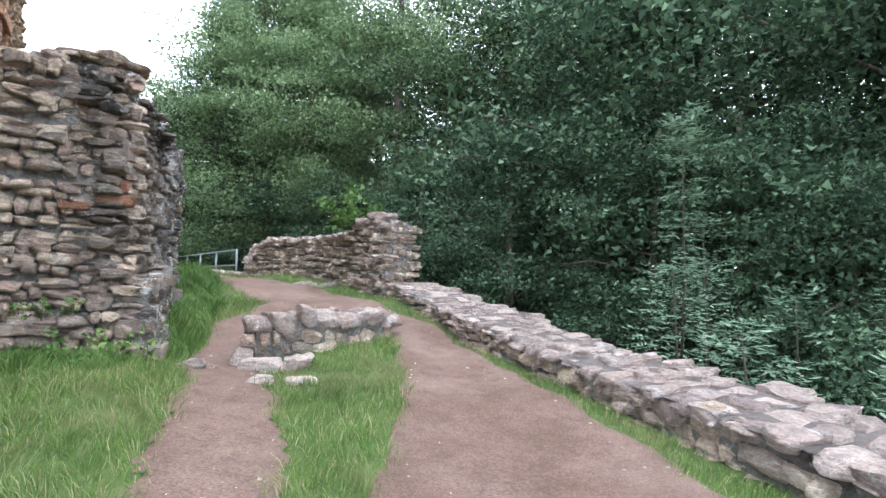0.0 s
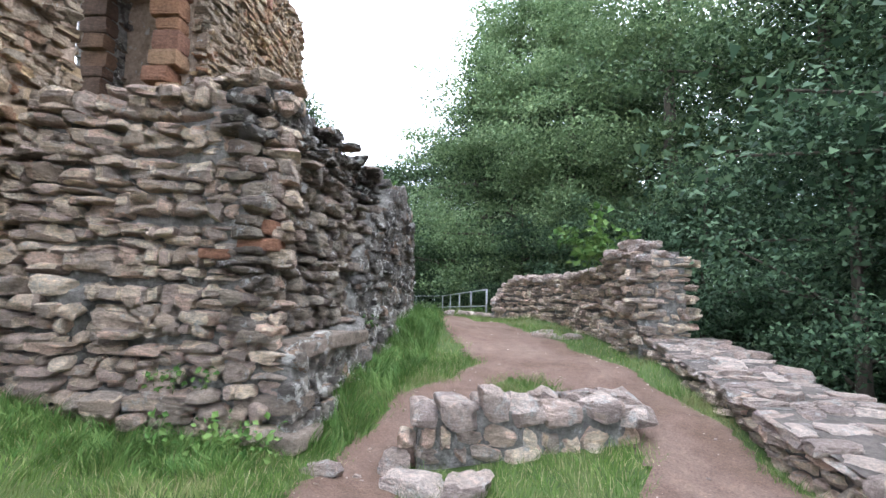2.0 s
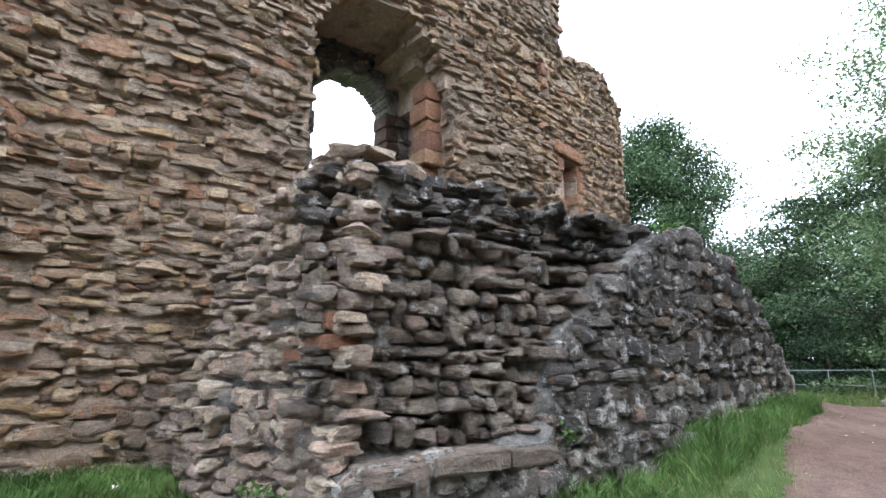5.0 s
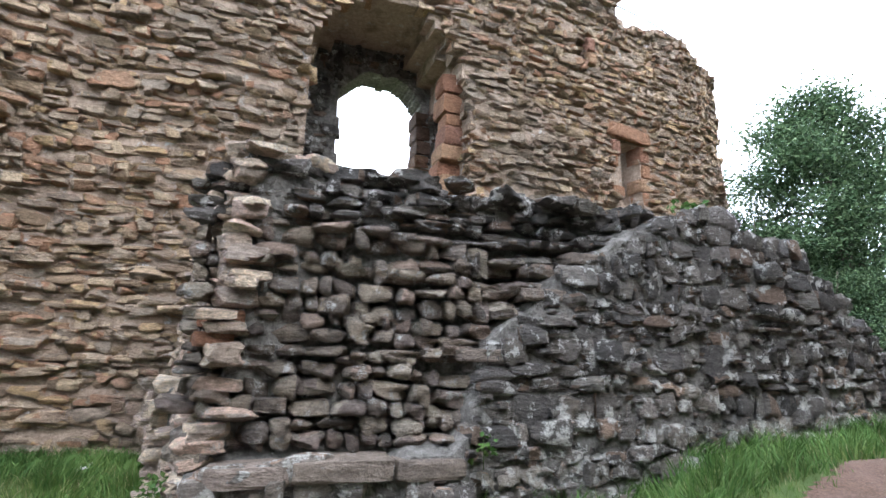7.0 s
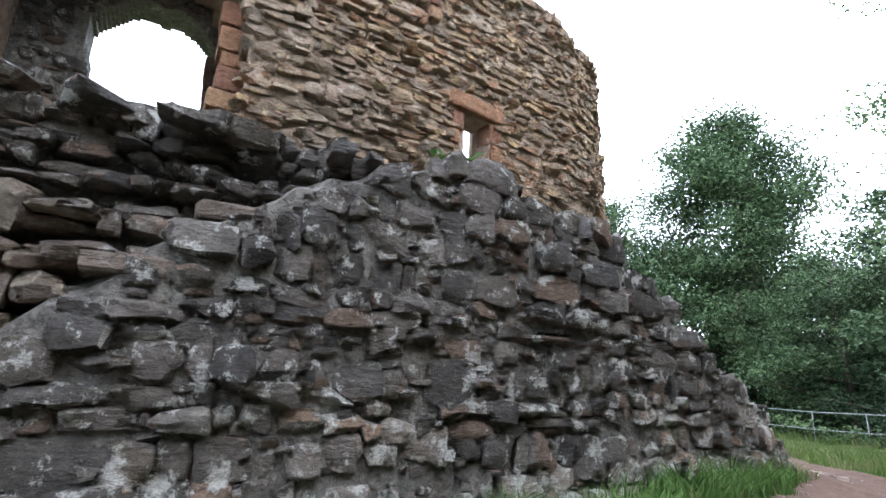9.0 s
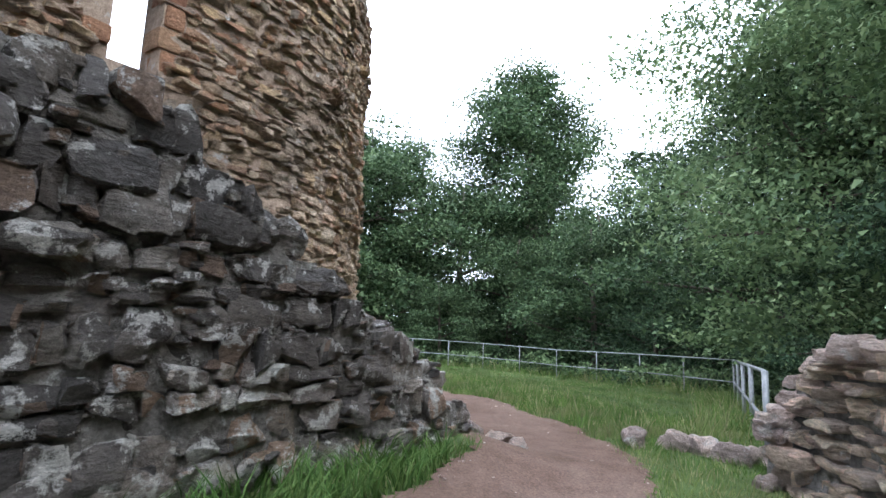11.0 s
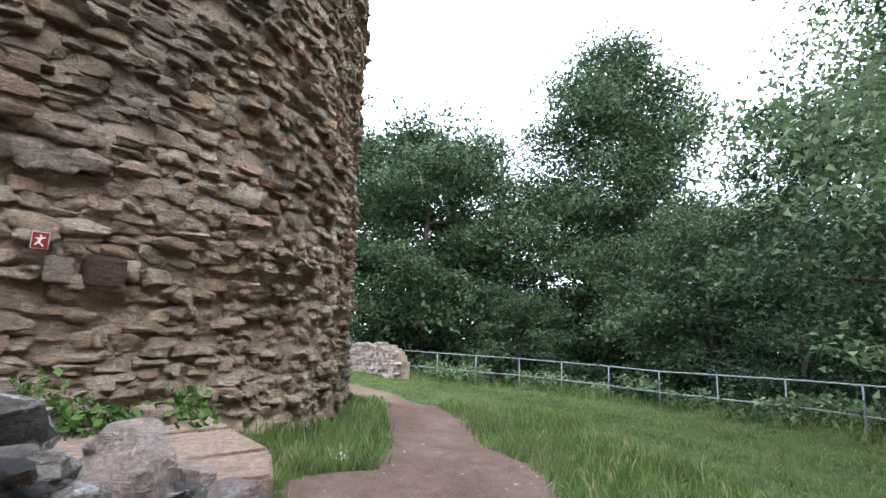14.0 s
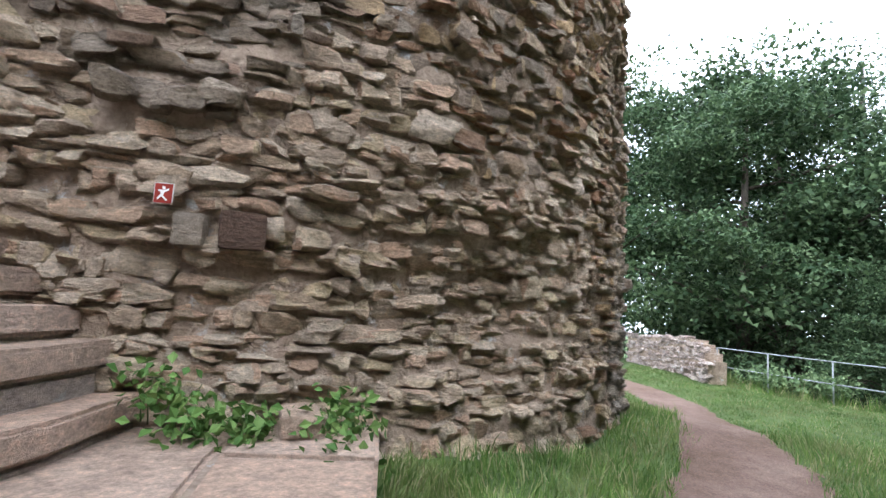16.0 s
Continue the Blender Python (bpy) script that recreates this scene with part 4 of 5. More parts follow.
# ---- sign ----
sign = tagged(new("exit_sign"), "small square dark red and white emergency exit sign", "sign")
p, t, nrm = tower_line.at(15.72)
p = p + nrm * (tower_lean(15.72, 2.95) + 0.1)
sign.matrix_world = Matrix(((-t[0], nrm[0], 0, p[0]), (-t[1], nrm[1], 0, p[1]), (0, 0, 1, 2.95), (0, 0, 0, 1)))


def plate(name, w, h, y0, y1, material, parent):
    bm = bmesh.new()
    bmesh.ops.create_cube(bm, size=1)
    for v in bm.verts:
        v.co = (v.co.x * w, y0 if v.co.y < 0 else y1, v.co.z * h)
    return part(name, bm, material, parent)


sign.scale = (0.64, 1, 0.72)
plate("border", 0.18, 0.19, -0.004, 0.002, mat_white, sign)
plate("panel", 0.166, 0.176, 0.0, 0.006, mat_sign, sign)


def flat_shape(name, outline, y, material, parent):
    bm = bmesh.new()
    f = bm.faces.new([bm.verts.new((x, y, z)) for x, z in outline])
    ext = bmesh.ops.extrude_face_region(bm, geom=[f])
    bmesh.ops.translate(bm, verts=[v for v in ext["geom"] if isinstance(v, bmesh.types.BMVert)], vec=(0, 0.003, 0))
    bmesh.ops.recalc_face_normals(bm, faces=bm.faces)
    return part(name, bm, material, parent)


flat_shape("symbol", [(.012, .062), (-.012, .062), (-.016, .04), (.004, .034), (.012, .045)], 0.0062, mat_white, sign)
flat_shape("symbol", [(.05, .03), (.0, .03), (-.05, .045), (-.05, .03), (-.012, .012), (.0, -.02), (-.045, -.06), (-.03, -.066), (.015, -.03), (.045, -.06), (.055, -.048), (.022, -.005), (.03, .015), (.052, .018)], 0.0062, mat_white, sign)

# ---- fence ----
fence = tagged(new("fence"), "grey galvanised two-rail steel fence along the terrace edge", "fence")
FENCE = Line([(-7.96, 17.66), (-13.75, 23.85), (-16.5, 23.8), (-19.2, 23.0), (-21.8, 21.7), (-24, 20.0), (-25.6, 17.9), (-27.2, 16.2)])


def upright(s, z):
    p, t, nrm = FENCE.at(min(s, FENCE.length - 0.001))
    base = float(np.interp(s, [0, FENCE.s[1], FENCE.length * 0.6, FENCE.length], [0.98, 0.68, 0.5, 0.62]))
    return (p[0], p[1], base + z)


corner = float(FENCE.s[1])
near_posts = [0.0, corner * 0.27, corner * 0.52, corner * 0.76, corner]
far_posts = list(np.linspace(corner, FENCE.length, 11)[1:])
for s in near_posts:
    tube("post", [upright(s, -0.3), upright(s, 0.98)], 0.034 if s < corner else 0.028, mat_steel, fence, 8)
for s in far_posts:
    tube("post", [upright(s, -0.3), upright(s, 0.97)], 0.019, mat_steel, fence, 6)
for z in (0.97, 0.42):
    tube("rail", [upright(s, z) for s in np.linspace(0, corner, 9)], 0.025, mat_steel, fence, 6)
    tube("rail", [upright(s, z) for s in np.linspace(corner, FENCE.length, 41)], 0.016, mat_steel, fence, 6)

# ---- low wall far off, beyond the tower ----
far_line = Line([(-31.5, 13.2), (-27.6, 15.4), (-26.6, 15.9)])
far_wall = tagged(new("wall_far"), "low pale rubble wall at the far end of the lawn", "wall", kind="structure")
far_z = lambda s: float(np.interp(s, [0, 3, 4.5, 5.2, 5.6, 6], [1.75, 1.8, 1.85, 1.6, 1.1, .8]))
fv, ff = shell(far_line, 0, far_line.length, 0.2, 0, 2, 0.12, .6, lambda s, z: z < far_z(s) - 0.08, -0.05)
part_mesh("core", raw_mesh("core", fv, ff, mat_mortar), far_wall)
joined_stones("stones", stone_rows(far_line, lay_courses(0, far_line.length, .4, 1.9, (.1, .18), (.16, .4), lambda s, z: z < far_z(s), r_p), 0.24, 0.04, r_p, None, 0.04), mat_pale, far_wall, r_p)

# ---- litter ----
for x, y, z in [(-5.3, 3.55, .93), (-12.55, 14.6, 1.02)]:
    bm = bmesh.new()
    bmesh.ops.create_grid(bm, x_segments=4, y_segments=4, size=0.06)
    for v in bm.verts:
        v.co.z = 0.03 * noise.noise(v.co * 30) + 0.02
        v.co.x *= 1.5
    ob = part("paper_scrap", bm, mat_white)
    ob.matrix_world = pose(x, y, hgt(x, y) + .02, 10, 5, 30)
    tagged(ob, "crumpled white paper scrap in the grass", "litter", "litter")


# ---- grass ----
def blades(name, xy, height, width, material, r, label, lean=0.6, bent=True):
    """Many blades of grass in one mesh, in tufts that lean together."""
    k = len(xy)
    x, y = xy[:, 0], xy[:, 1]
    z = land(x, y) - 0.01
    wave = np.sin(x * 4.3 + np.sin(y * 3.7) * 2) * np.sin(y * 4.9 + np.sin(x * 3.3) * 2)
    tuft = np.sin(x * 13 + np.sin(y * 11) * 2) * np.sin(y * 14 + np.sin(x * 9) * 2)
    a = r.uniform(0, 2 * np.pi, k)
    h = height * r.uniform(0.4, 1.25, k) * (1 + 0.35 * wave + 0.3 * tuft)
    w = width * r.uniform(0.6, 1.3, k)
    bend = lean * h * r.uniform(0.2, 1.3, k)
    b = 5 * np.sin(x * 2.1 + np.sin(y * 1.9)) + 3 * np.sin(y * 5.3 + x * 4.1) + r.normal(0, 0.9, k)
    px_, py_ = np.cos(a) * w / 2, np.sin(a) * w / 2
    bx, by = -np.sin(b) * bend, np.cos(b) * bend
    low, tip = [np.stack([x - px_, y - py_, z], 1), np.stack([x + px_, y + py_, z], 1)], np.stack([x + bx, y + by, z + h], 1)
    if bent:
        mid = [np.stack([x - px_ * .8 + bx * .35, y - py_ * .8 + by * .35, z + h * .6], 1), np.stack([x + px_ * .8 + bx * .35, y + py_ * .8 + by * .35, z + h * .6], 1)]
        v = np.stack(low + mid + [tip], 1)
        o = np.arange(k)[:, None] * 5
        faces = (o + np.array([0, 1, 3, 2])).tolist() + (o + np.array([2, 3, 4])).tolist()
    else:
        v = np.stack(low + [tip], 1)
        faces = (np.arange(k)[:, None] * 3 + np.array([0, 1, 2])).tolist()
    ob = new(name, raw_mesh(name, v.reshape(-1, 3), faces, material))
    return tagged(ob, label, "grass", kind="stuff")


def near_line(line, x, y, s0, s1, width):
    """Which places lie within a band in front of a wall."""
    hit = np.zeros(len(x), bool)
    for s in np.arange(s0, s1, 0.15):
        p, t, nrm = line.at(s)
        q = p + nrm * (0.12 + width / 2)
        hit |= np.hypot(x - q[0], y - q[1]) < width / 2 + 0.1
    return hit


def scatter(n, box, r, keep):
    xy = np.stack([r.uniform(box[0], box[1], n), r.uniform(box[2], box[3], n)], 1)
    return xy[keep(xy[:, 0], xy[:, 1])]


def clear_of_walls(x, y):
    """True off the walls' footprints and inside the terrace."""
    ok = edge_distance(x, y) < -0.15
    for line, thick, out_by in ((tower_line, 8, .02), (flank, 1.3, .32), (front, 1.3, .2), (stump_line, .6, .05), (parapet_line, .9, .06), (ruin_line, 1.1, .1)):
        for s in np.arange(0, line.length, 0.2):
            p, t, nrm = line.at(s)
            dx, dy = x - p[0], y - p[1]
            al, ac = dx * t[0] + dy * t[1], dx * nrm[0] + dy * nrm[1]
            ok &= ~((np.abs(al) < 0.12) & (ac < out_by) & (ac > -thick))
    ok &= ~((x > -12.3) & (x < -9.2) & (y > 11.5) & (y < 14.1))
    return ok


r_g = np.random.default_rng(55)
off_path = lambda x, y: (path_inside(x, y) < -0.02 + 0.12 * r_g.uniform(-1, 1, len(x))) & clear_of_walls(x, y)
xy = scatter(190000, (-6.2, 3.2, 0.3, 9.5), r_g, off_path)
blades("grass_bank", xy, 0.105, 0.006, mat_grass, r_g, "long rough grass on the bank beside the ruined wall", 0.8)
verge = lambda x, y: near_line(flank, x, y, 0.4, 9.0, 0.75) & (path_inside(x, y) < -0.03)
xy = scatter(60000, (-9.5, -2.5, 5.4, 14.6), r_g, verge)
blades("wall_verge", xy, 0.2, 0.013, mat_weed, r_g, "lush broad-bladed green grass at the foot of the ruined wall", 0.9)
xy = scatter(26000, (-6.4, -3.2, 1.2, 5.2), r_g, lambda x, y: (near_line(front, x, y, 0, front.length, 0.9) | near_line(tower_line, x, y, 3.0, 6.2, 0.8)) & clear_of_walls(x, y))
blades("wall_verge", xy, 0.16, 0.011, mat_weed, r_g, "lush dark green grass at the tower's foot", 0.9)
xy = scatter(60000, (-9.5, 0.2, 7.0, 18.2), r_g, off_path)
blades("grass_verge", xy, 0.11, 0.0075, mat_grass, r_g, "lush green grass verge along the path")
xy = scatter(26000, (-18.5, -9.0, 13.0, 18.5), r_g, off_path)
blades("grass_foot", xy, 0.16, 0.011, mat_grass, r_g, "tall grass at the tower's foot")
xy = scatter(6000, (-12.7, -11.1, 13.3, 15.0), r_g, lambda x, y: (path_inside(x, y) < -0.05) & (y > 13.26 + (x + 12.55) * .613))
blades("grass_edge", xy, 0.15, 0.008, mat_grass, r_g, "grass growing along the paving's edge")
xy = scatter(5000, (-11.4, -9.7, 14.1, 15.3), r_g, lambda x, y: path_inside(x, y) < -0.05)
blades("grass_edge", xy, 0.15, 0.008, mat_grass, r_g, "grass growing along the paving's edge")
xy = scatter(230000, (-30, -6.0, 13.5, 25.0), r_g, off_path)
blades("lawn", xy, 0.06, 0.013, mat_lawn, r_g, "rough mown lawn inside the fence", 0.7, False)
rim = lambda x, y: (edge_distance(x, y) > -1.0) & (edge_distance(x, y) < 0.6) & (x < -8.5)
xy = scatter(50000, (-31, -8.0, 14.5, 25.5), r_g, rim)
blades("grass_rim", xy, 0.34, 0.016, mat_grass, r_g, "tall weeds and grass under the fence", 0.7, False)


# ---- weeds and leaves ----
def leaf_cloud(centres, spread, count, size, r, droop=0.3, flat=0.5):
    """Folded leaves scattered round clump centres: vertices and faces."""
    k = len(centres) * count
    c = np.repeat(centres, count, 0) + np.clip(r.normal(size=(k, 3)), -1.7, 1.7) * spread
    nrm = r.normal(size=(k, 3)) * np.array([1, 1, 0.5]) + np.array([0, 0, flat * 2])
    nrm /= np.linalg.norm(nrm, axis=1, keepdims=True)
    d = r.normal(size=(k, 3))
    d[:, 2] -= droop
    d -= (d * nrm).sum(1, keepdims=True) * nrm
    d /= np.linalg.norm(d, axis=1, keepdims=True)
    w = np.cross(nrm, d)
    L = (size * r.uniform(0.6, 1.3, k))[:, None]
    W = L * 0.38
    v = np.stack([c - d * L * .5, c + w * W + d * L * .02 + nrm * W * .25, c + d * L * .5 - nrm * L * .1, c - w * W + d * L * .02 + nrm * W * .25], 1)
    o = np.arange(k)[:, None] * 4
    faces = np.concatenate([o + np.array([0, 1, 2]), o + np.array([0, 2, 3])])
    return v.reshape(-1, 3), faces


def leaf_points(centres, spread, count, size, r, droop=0.5, flat=0.55):
    """Small pointed leaves, one facet each, scattered round clump centres: vertices and faces."""
    k = len(centres) * count
    c = np.repeat(centres, count, 0) + np.clip(r.normal(size=(k, 3)), -1.9, 1.9) * spread
    nrm = r.normal(size=(k, 3)) * np.array([1, 1, 0.6]) + np.array([0, 0, flat * 2])
    nrm /= np.linalg.norm(nrm, axis=1, keepdims=True)
    d = r.normal(size=(k, 3))
    d[:, 2] -= droop
    d -= (d * nrm).sum(1, keepdims=True) * nrm
    d /= np.linalg.norm(d, axis=1, keepdims=True)
    w = np.cross(nrm, d)
    L = (size * r.uniform(0.6, 1.4, k))[:, None]
    v = np.stack([c + d * L * .6, c - d * L * .4 + w * L * .36, c - d * L * .4 - w * L * .36], 1)
    return v.reshape(-1, 3), np.arange(k)[:, None] * 3 + np.array([0, 1, 2])


def leafy(name, centres, spread, count, size, material, r, label, category, droop=0.3, flat=0.5):
    v, f = leaf_cloud(np.array(centres, float), spread, count, size, r, droop, flat)
    root = tagged(new(name), label, category, category + "s")
    tagged(part_mesh("leaves", raw_mesh("leaves", v, f, material), root), kind="stuff")
    for x, y, z in centres[:6]:
        tube("stem", [(x, y, z - size * 2.5), (x + size * .2, y, z - size), (x, y, z + size)], 0.004 + size * 0.02, mat_stem, root, 5, 0.4)
    return root


mat_stem = leaf_material("green_stems", [(0.0, (0.07, 0.1, 0.04)), (1.0, (0.12, 0.14, 0.06))], 0.7, 0.0)
r_w = np.random.default_rng(66)
for pts, spread, count, size in [
        ([(-4.3, 5.02, .98), (-4.5, 4.95, .95), (-4.1, 5.2, .95)], .06, 26, .06), ([(-3.45, 5.1, .62), (-3.25, 5.2, .58), (-3.6, 4.95, .6), (-3.9, 4.7, .65)], .09, 34, .07),
        ([(-4.55, 7.85, 1.35)], .06, 22, .07), ([(-6.25, 10.2, 3.9), (-6.35, 10.45, 3.88)], .09, 30, .09)]:
    leafy("weed", pts, spread, count, size, mat_weed, r_w, "small green weed growing from the masonry", "weed")
for x, y, z, n in [(-12.0, 12.95, 1.42, 40), (-11.7, 12.75, 1.45, 40), (-11.45, 12.55, 1.5, 34), (-12.15, 13.1, 1.55, 30), (-11.85, 13.3, 1.36, 26), (-11.35, 12.3, 1.72, 22)]:
    leafy("nettle", [(x, y, z), (x + .12, y + .1, z + .05), (x - .1, y + .12, z - .03)], .1, int(n * 1.8), .08, mat_weed, r_w, "leafy nettles growing between tower and paving", "weed")
leafy("bush", [(-2.85 + r_w.normal() * .3, 12.5 + r_w.normal() * .3, 2.6 + abs(r_w.normal()) * .35) for _ in range(14)], .14, 26, .15, mat_weed, r_w, "yellow-green bush growing on the wall's broken end", "bush")
leafy("cushion_plant", [(-8.6, 18.6, .95), (-9.0, 18.9, .9), (-9.3, 19.2, .85)], .2, 90, .08, mat_weed, r_w, "yellow-green cushion plant below the fence", "plant")
for i in range(26):
    s = corner + (FENCE.length - corner) * r_w.uniform(0.02, 0.98)
    x, y, z = upright(s, r_w.uniform(.2, .55))
    leafy("hogweed", [(x + .3 * r_w.normal(), y + .4 + .3 * r_w.normal(), z) for _ in range(5)], .12, 22, .11, mat_leaf_light, r_w, "tall flowering weed under the fence", "weed")


# ---- trees ----
def tree(height, radius, low, clumps, per, size, material, seed, kind, spread=0.42, top=0.7, inner=40, deep=0.3):
    """A tapered trunk with limbs and a ragged crown of separate leaves, in clumps along the limbs."""
    r = np.random.default_rng(seed)
    root = tagged(new("tree"), kind, "tree", "trees on the slope")
    bend = r.normal(size=2) * 0.03 * height
    trunk_pts = [(bend[0] * u * u, bend[1] * u * u, height * u * 0.92) for u in np.linspace(0, 1, 9)]
    verts_limbs = []
    tube("trunk", trunk_pts, 0.022 * height, mat_bark, root, 8, 0.15)
    centres = []
    limbs = max(14, clumps // 9)
    for i in range(limbs):
        u = low + (0.97 - low) * (i + r.uniform(0, 1)) / limbs
        a = i * 2.4 + r.normal() * 0.4
        prof = math.sin(math.pi * min(1, ((u - low) / (1.02 - low)) ** top * 0.86 + 0.14)) ** 0.6
        reach = radius * prof * r.uniform(0.65, 1.2)
        base = np.array([bend[0] * u * u, bend[1] * u * u, height * u * 0.92])
        tip = base + np.array([math.cos(a) * reach, math.sin(a) * reach, reach * r.uniform(-0.05, 0.45)])
        if i % 2 == 0:
            mid = (base + tip) / 2 + np.array([0, 0, 0.08 * reach])
            verts_limbs.append((base, mid, tip))
        for _ in range(clumps // limbs):
            f = r.uniform(0.3, 1.05) ** 0.6
            centres.append(base + (tip - base) * f + r.normal(size=3) * np.array([.12, .12, .09]) * radius * 0.9)
    for base, mid, tip in verts_limbs[:12]:
        tube("limb", [tuple(base), tuple(mid), tuple(tip)], 0.006 * height, mat_bark, root, 5, 0.2)
    centres = np.array(centres)
    v, f = leaf_points(centres, np.array([spread, spread, spread * deep]), per, size, r)
    core = centres * np.array([0.62, 0.62, 0.97])
    v2, f2 = leaf_points(core, np.array([spread, spread, spread * 0.6]), inner, max(size * 1.1, 0.12), r)
    f = np.concatenate([f, f2 + len(v)])
    v = np.concatenate([v, v2])
    part_mesh("crown", raw_mesh("crown", v, f, material), root)
    return root


LIGHT = "tall light-green broadleaf tree with layered drooping sprays"
MID = "tall green broadleaf tree on the wooded slope"
DIM = "dark green broadleaf tree on the wooded slope"
kinds = {
    "a": tree(17, 4.3, 0.05, 420, 190, .09, mat_leaf_light, 1, LIGHT, 0.4, 1.0, 50),
    "b": tree(18, 5.6, 0.06, 320, 120, .125, mat_leaf_mid, 2, MID, 0.45),
    "c": tree(16, 5.6, 0.06, 300, 100, .125, mat_leaf_dark, 3, DIM, 0.45, 0.7, 25),
    "d": tree(9, 3.4, 0.04, 230, 110, .09, mat_leaf_dark, 4, "young dark green tree below the parapet", 0.36, 0.6, 14),
    "e": tree(19, 3.6, 0.42, 420, 120, .15, mat_leaf_mid, 5, "lone tall oak with an open rounded crown", 0.5, 0.8, 34, 0.8),
    "f": tree(14, 5.4, 0.05, 270, 95, .16, mat_leaf_mid, 6, MID, 0.5, 0.7, 26),
    "g": tree(16, 6.0, 0.03, 300, 62, .13, mat_leaf_dark, 7, "dark green broadleaf tree deep in the wood", 0.6, 0.7, 26, 0.45),
}
WOOD = [
    ("a", -11.6, 27.0, 1.35, 0), ("a", -7.9, 26.0, 1.35, 70), ("b", -18.5, 33, 1.0, 140), ("b", -10.5, 34, 1.5, 30), ("a", -3.2, 24.2, 1.3, 200),
    ("b", 1.5, 21.5, 1.1, 10), ("c", 4.6, 18.0, 1.15, 80), ("c", 8.6, 14.5, 1.2, 160), ("c", 12.2, 9.8, 1.15, 250), ("c", 14.6, 4.4, 1.15, 20),
    ("c", 13, -2.5, 1.1, 120), ("g", 0.5, 27.5, 1.2, 220), ("b", -5, 30, 1.15, 300), ("g", 6, 24, 1.25, 40), ("g", 12, 18.5, 1.25, 90),
    ("g", 15.5, 11, 1.2, 10), ("g", 17, 3, 1.2, 200), ("g", 10, 27, 1.5, 50), ("g", 9, 20.5, 1.6, 15), ("g", 14, 15.5, 1.6, 75), ("g", 14.5, 22, 1.7, 140), ("g", 19, 12, 1.6, 200), ("g", 4, 28, 1.6, 270), 
    ("g", 5.5, 19.5, 1.1, 10), ("g", 2, 23, 1.1, 130), ("g", -6.5, 28.5, 1.2, 200), ("g", -16, 33, 1.1, 20), ("g", 14.5, 13.0, 1.35, 60), ("g", 15, 8, 1.4, 90), ("b", -13.5, 31.5, 1.2, 15), ("b", -8.5, 30.5, 1.25, 200), ("g", -18, 30.5, .75, 30), ("g", -22, 34.5, .8, 60), ("g", -27, 34.5, .8, 90), ("g", -31, 34.5, .8, 10), ("g", -36, 34, .8, 0), ("g", -20.5, 27.5, .5, 100), ("g", -34, 29, .75, 0), ("g", -38.5, 31, .8, 70), ("g", -41, 27, .8, 140), ("g", -40, 18.5, .8, 200), ("g", 8, 17.2, 1.35, 0), ("d", 1.6, 15.4, 1.0, 0), ("d", 4.8, 12.6, 1.05, 100), ("d", 7.0, 9.0, 0.9, 200), ("d", 8.0, 5.4, 0.85, 300), ("d", 8.2, 1.6, 0.9, 45), ("d", -1.6, 19.0, 1.0, 150), ("d", 6.4, 11.4, 1.1, 260), ("d", -5.0, 21.2, .9, 20), ("d", -9.6, 24.2, .85, 80), ("d", -13.0, 26.8, .8, 190),
    ("b", -14, 28.5, 1.05, 250), ("g", -50, 38, 1.35, 0), ("g", -52, 27, 1.4, 60), ("e", -35.9, 31.0, 1.5, 0), ("f", -29.5, 33.0, 1.05, 0), ("f", -35, 24.5, 1.25, 90), ("f", -37.5, 20.0, 1.5, 200), ("f", -41, 15, 1.5, 40), ("f", -28, 31, 1.05, 120), ("g", -43, 24, 1.5, 300), ("g", -46, 17, 1.5, 70),
    ("f", -22.5, 31.5, 1.15, 240), ("f", -34, 17.5, 1.1, 310), ("f", -31, 26, 0.9, 20), ("f", -24.5, 27.5, 0.85, 100), ("g", -44, 33, 1.3, 150), ("g", -34, 37, 1.2, 10), ("g", -26, 38, 1.2, 80), ("g", -19, 37, 1.2, 190), ("f", -36, 11, 1.2, 250), ("f", -29.5, 21.5, .6, 130),
]
first = set()
for k, x, y, size, turn in WOOD:
    z = hgt(x, y) - 0.2
    m = pose(x, y, z, 0, 0, turn)
    if k not in first:
        first.add(k)
        kinds[k].matrix_basis = m
        kinds[k].scale = (size, size, size)
    else:
        t2 = copy_thing(kinds[k], m)
        t2.scale = (size, size, size)

# young ash shoots just beyond the parapet, with paired leaflets on arching stalks
def fronds(base, ahead, length, pairs, size, r):
    """Leaflets in pairs along drooping stalks: vertices and faces."""
    verts = []
    for p, d in zip(base, ahead):
        side = np.cross(d, [0, 0, 1.0])
        side /= np.linalg.norm(side)
        for i in range(pairs + 1):
            u = (i + 0.6) / (pairs + 0.6)
            q = p + d * length * u - np.array([0, 0, 0.55 * length * u * u])
            for sgn in ((0,) if i == pairs else (-1, 1)):
                e = d * (0.5 if sgn else 1.0) + side * sgn - np.array([0, 0, 0.45]) + r.normal(size=3) * 0.15
                e /= np.linalg.norm(e)
                w = np.cross(e, [0, 0, 1.0])
                w = w / np.linalg.norm(w) + r.normal(size=3) * 0.2
                L = size * r.uniform(0.75, 1.2)
                verts += [q, q + e * L * .5 + w * L * .17, q + e * L, q + e * L * .5 - w * L * .17]
    o = np.arange(len(verts) // 4)[:, None] * 4
    return np.array(verts), np.concatenate([o + np.array([0, 1, 2]), o + np.array([0, 2, 3])])


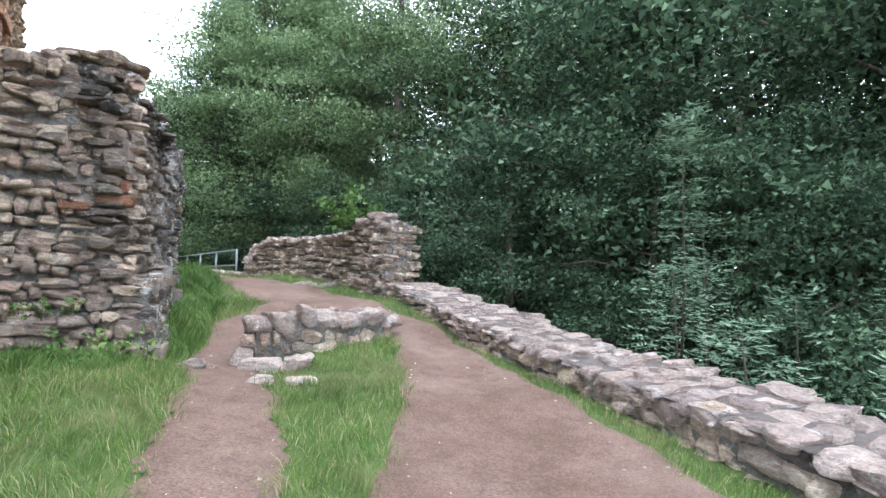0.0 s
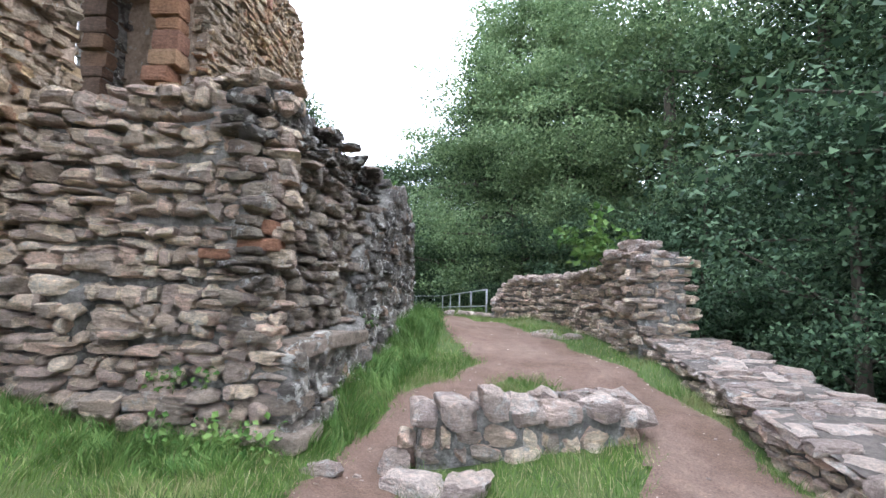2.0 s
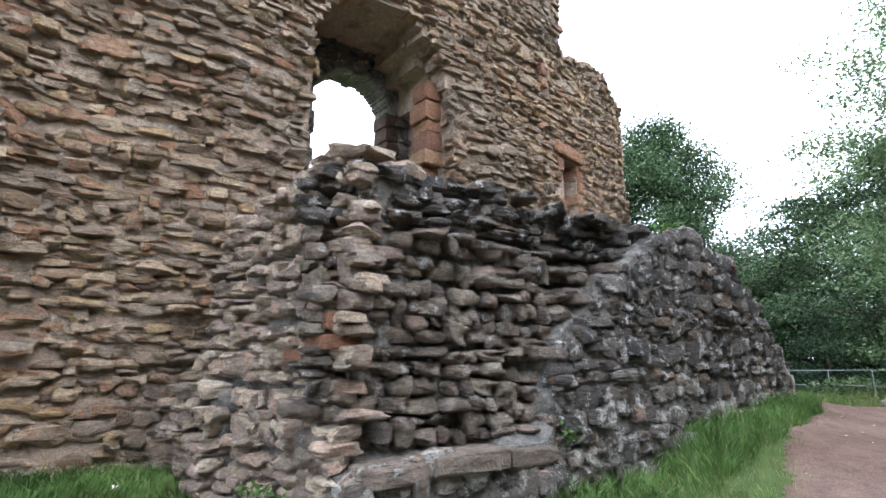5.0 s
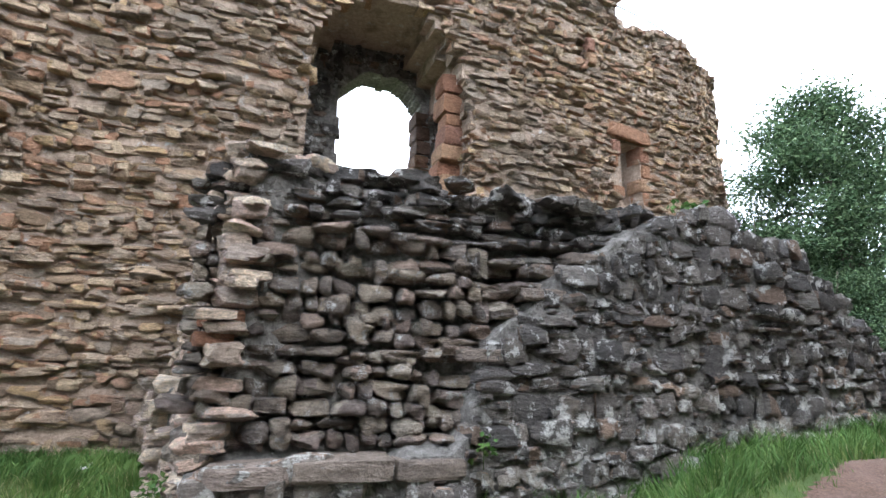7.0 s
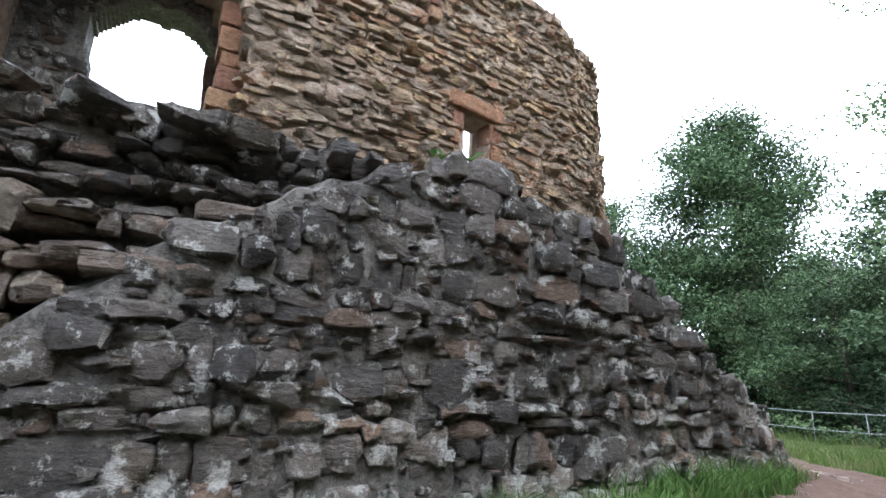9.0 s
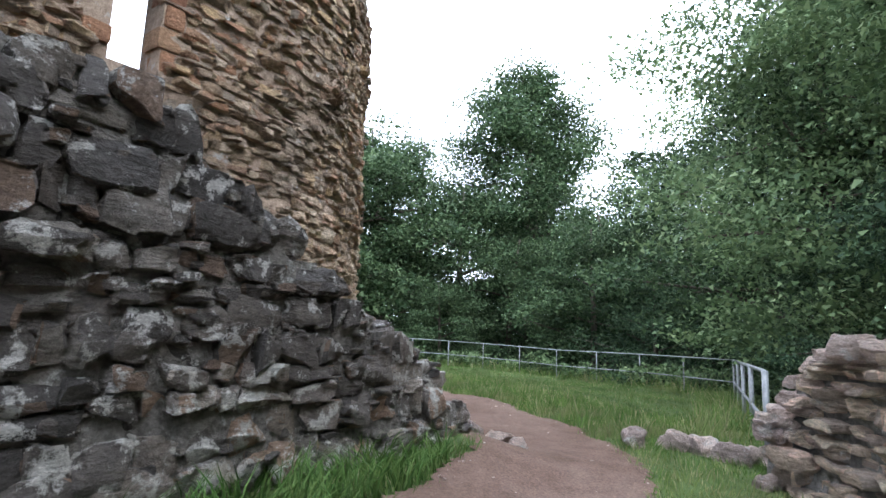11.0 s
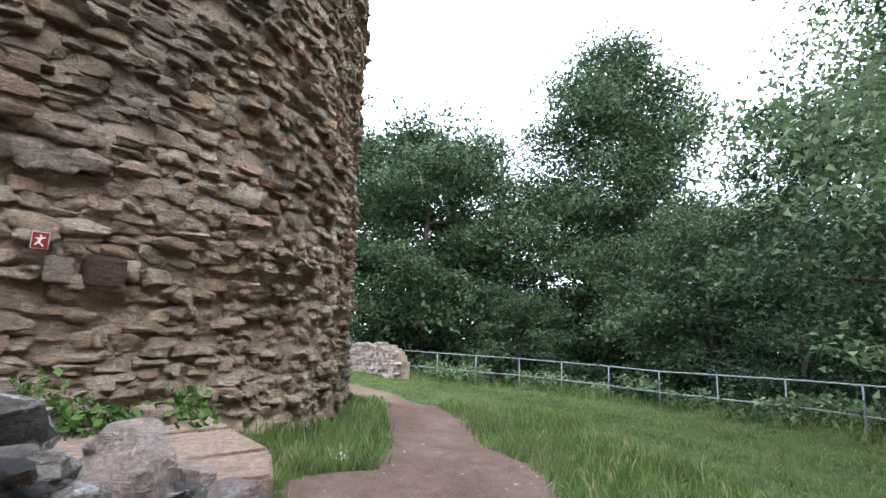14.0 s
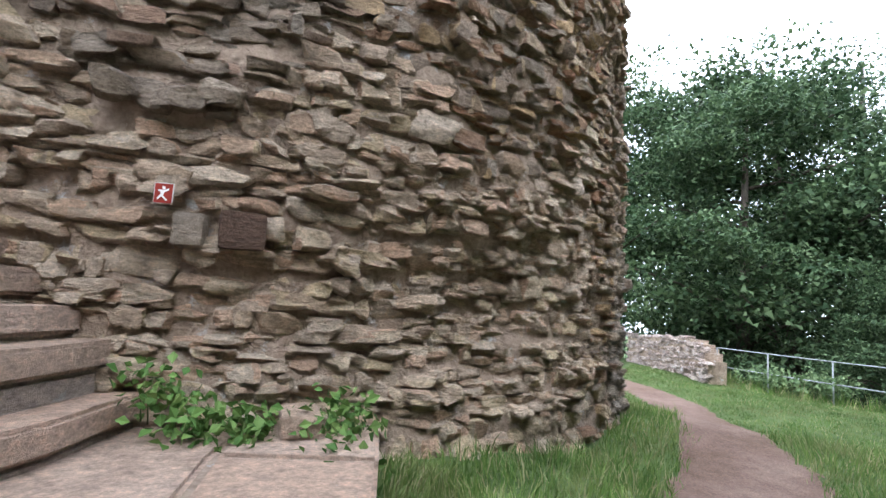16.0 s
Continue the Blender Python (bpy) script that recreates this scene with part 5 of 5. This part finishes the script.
r_e = np.random.default_rng(77)
for x, y, zt, n, sp in [(3.4, 7.5, 4.0, 95, .1), (3.1, 7.0, 1.6, 90, .45), (4.0, 8.0, 1.7, 90, .5), (4.9, 7.2, 1.3, 90, .6), (4.6, 9.4, 2.6, 80, .35), (5.6, 5.4, 1.0, 80, .6), (5.9, 6.4, 1.5, 90, .6), (3.3, 5.6, .9, 80, .5), (4.4, 4.4, .7, 80, .6)]:
    zb = hgt(x, y)
    sap = tagged(new("sapling"), "bluish-green ash sapling growing below the parapet", "sapling", "saplings")
    tube("stem", [(x, y, zb), (x + .05, y, (zb + zt) / 2), (x, y + .05, zt)], 0.025, mat_bark, sap, 6, 0.3)
    u = r_e.uniform(0, 1, n) ** 0.8
    az = r_e.uniform(0, 6.28, n)
    out = sp * (1.1 - u)
    cen = np.stack([x + np.cos(az) * out, y + np.sin(az) * out, zt - (1 - u) * min(zt - zb, 3.2) * 0.9], 1)
    up = 0.25 + 0.7 * u
    way = np.stack([np.cos(az), np.sin(az), up], 1)
    v, f = fronds(cen, way, 0.34 if sp > .2 else 0.26, 5, .13, r_e)
    part_mesh("crown", raw_mesh("crown", v, f, mat_leaf_blue), sap)

# ---- pebbles on the path ----
r_b = np.random.default_rng(88)
spots = scatter(9000, (-14, 2.6, -1, 17), r_b, lambda x, y: (path_inside(x, y) > 0.02) & (path_inside(x, y) < 0.12 + r_b.exponential(0.25, len(x))))
base, pebble_faces = grid_cube(1)
pz = land(spots[:, 0], spots[:, 1]) + 0.02
size = np.clip(r_b.lognormal(-4.9, 0.5, len(spots)), 0.004, 0.03)
pebble = base[None] * size[:, None, None] * r_b.uniform(0.5, 1.0, (len(spots), 1, 3)) * np.array([1, 1, .6]) + r_b.normal(size=(len(spots), 8, 3)) * size[:, None, None] * 0.15
pebble = pebble + np.stack([spots[:, 0], spots[:, 1], pz - 0.03 * np.clip(path_inside(spots[:, 0], spots[:, 1]), 0, .4) + 0.012], 1)[:, None]
o = (np.arange(len(spots)) * 8)[:, None, None]
grit_ob = new("pebbles", raw_mesh("pebbles", pebble.reshape(-1, 3), (pebble_faces[None] + o).reshape(-1, 4), mat_pale))
tagged(grit_ob, "small pale pebbles scattered on the earth path", "pebbles", kind="stuff")
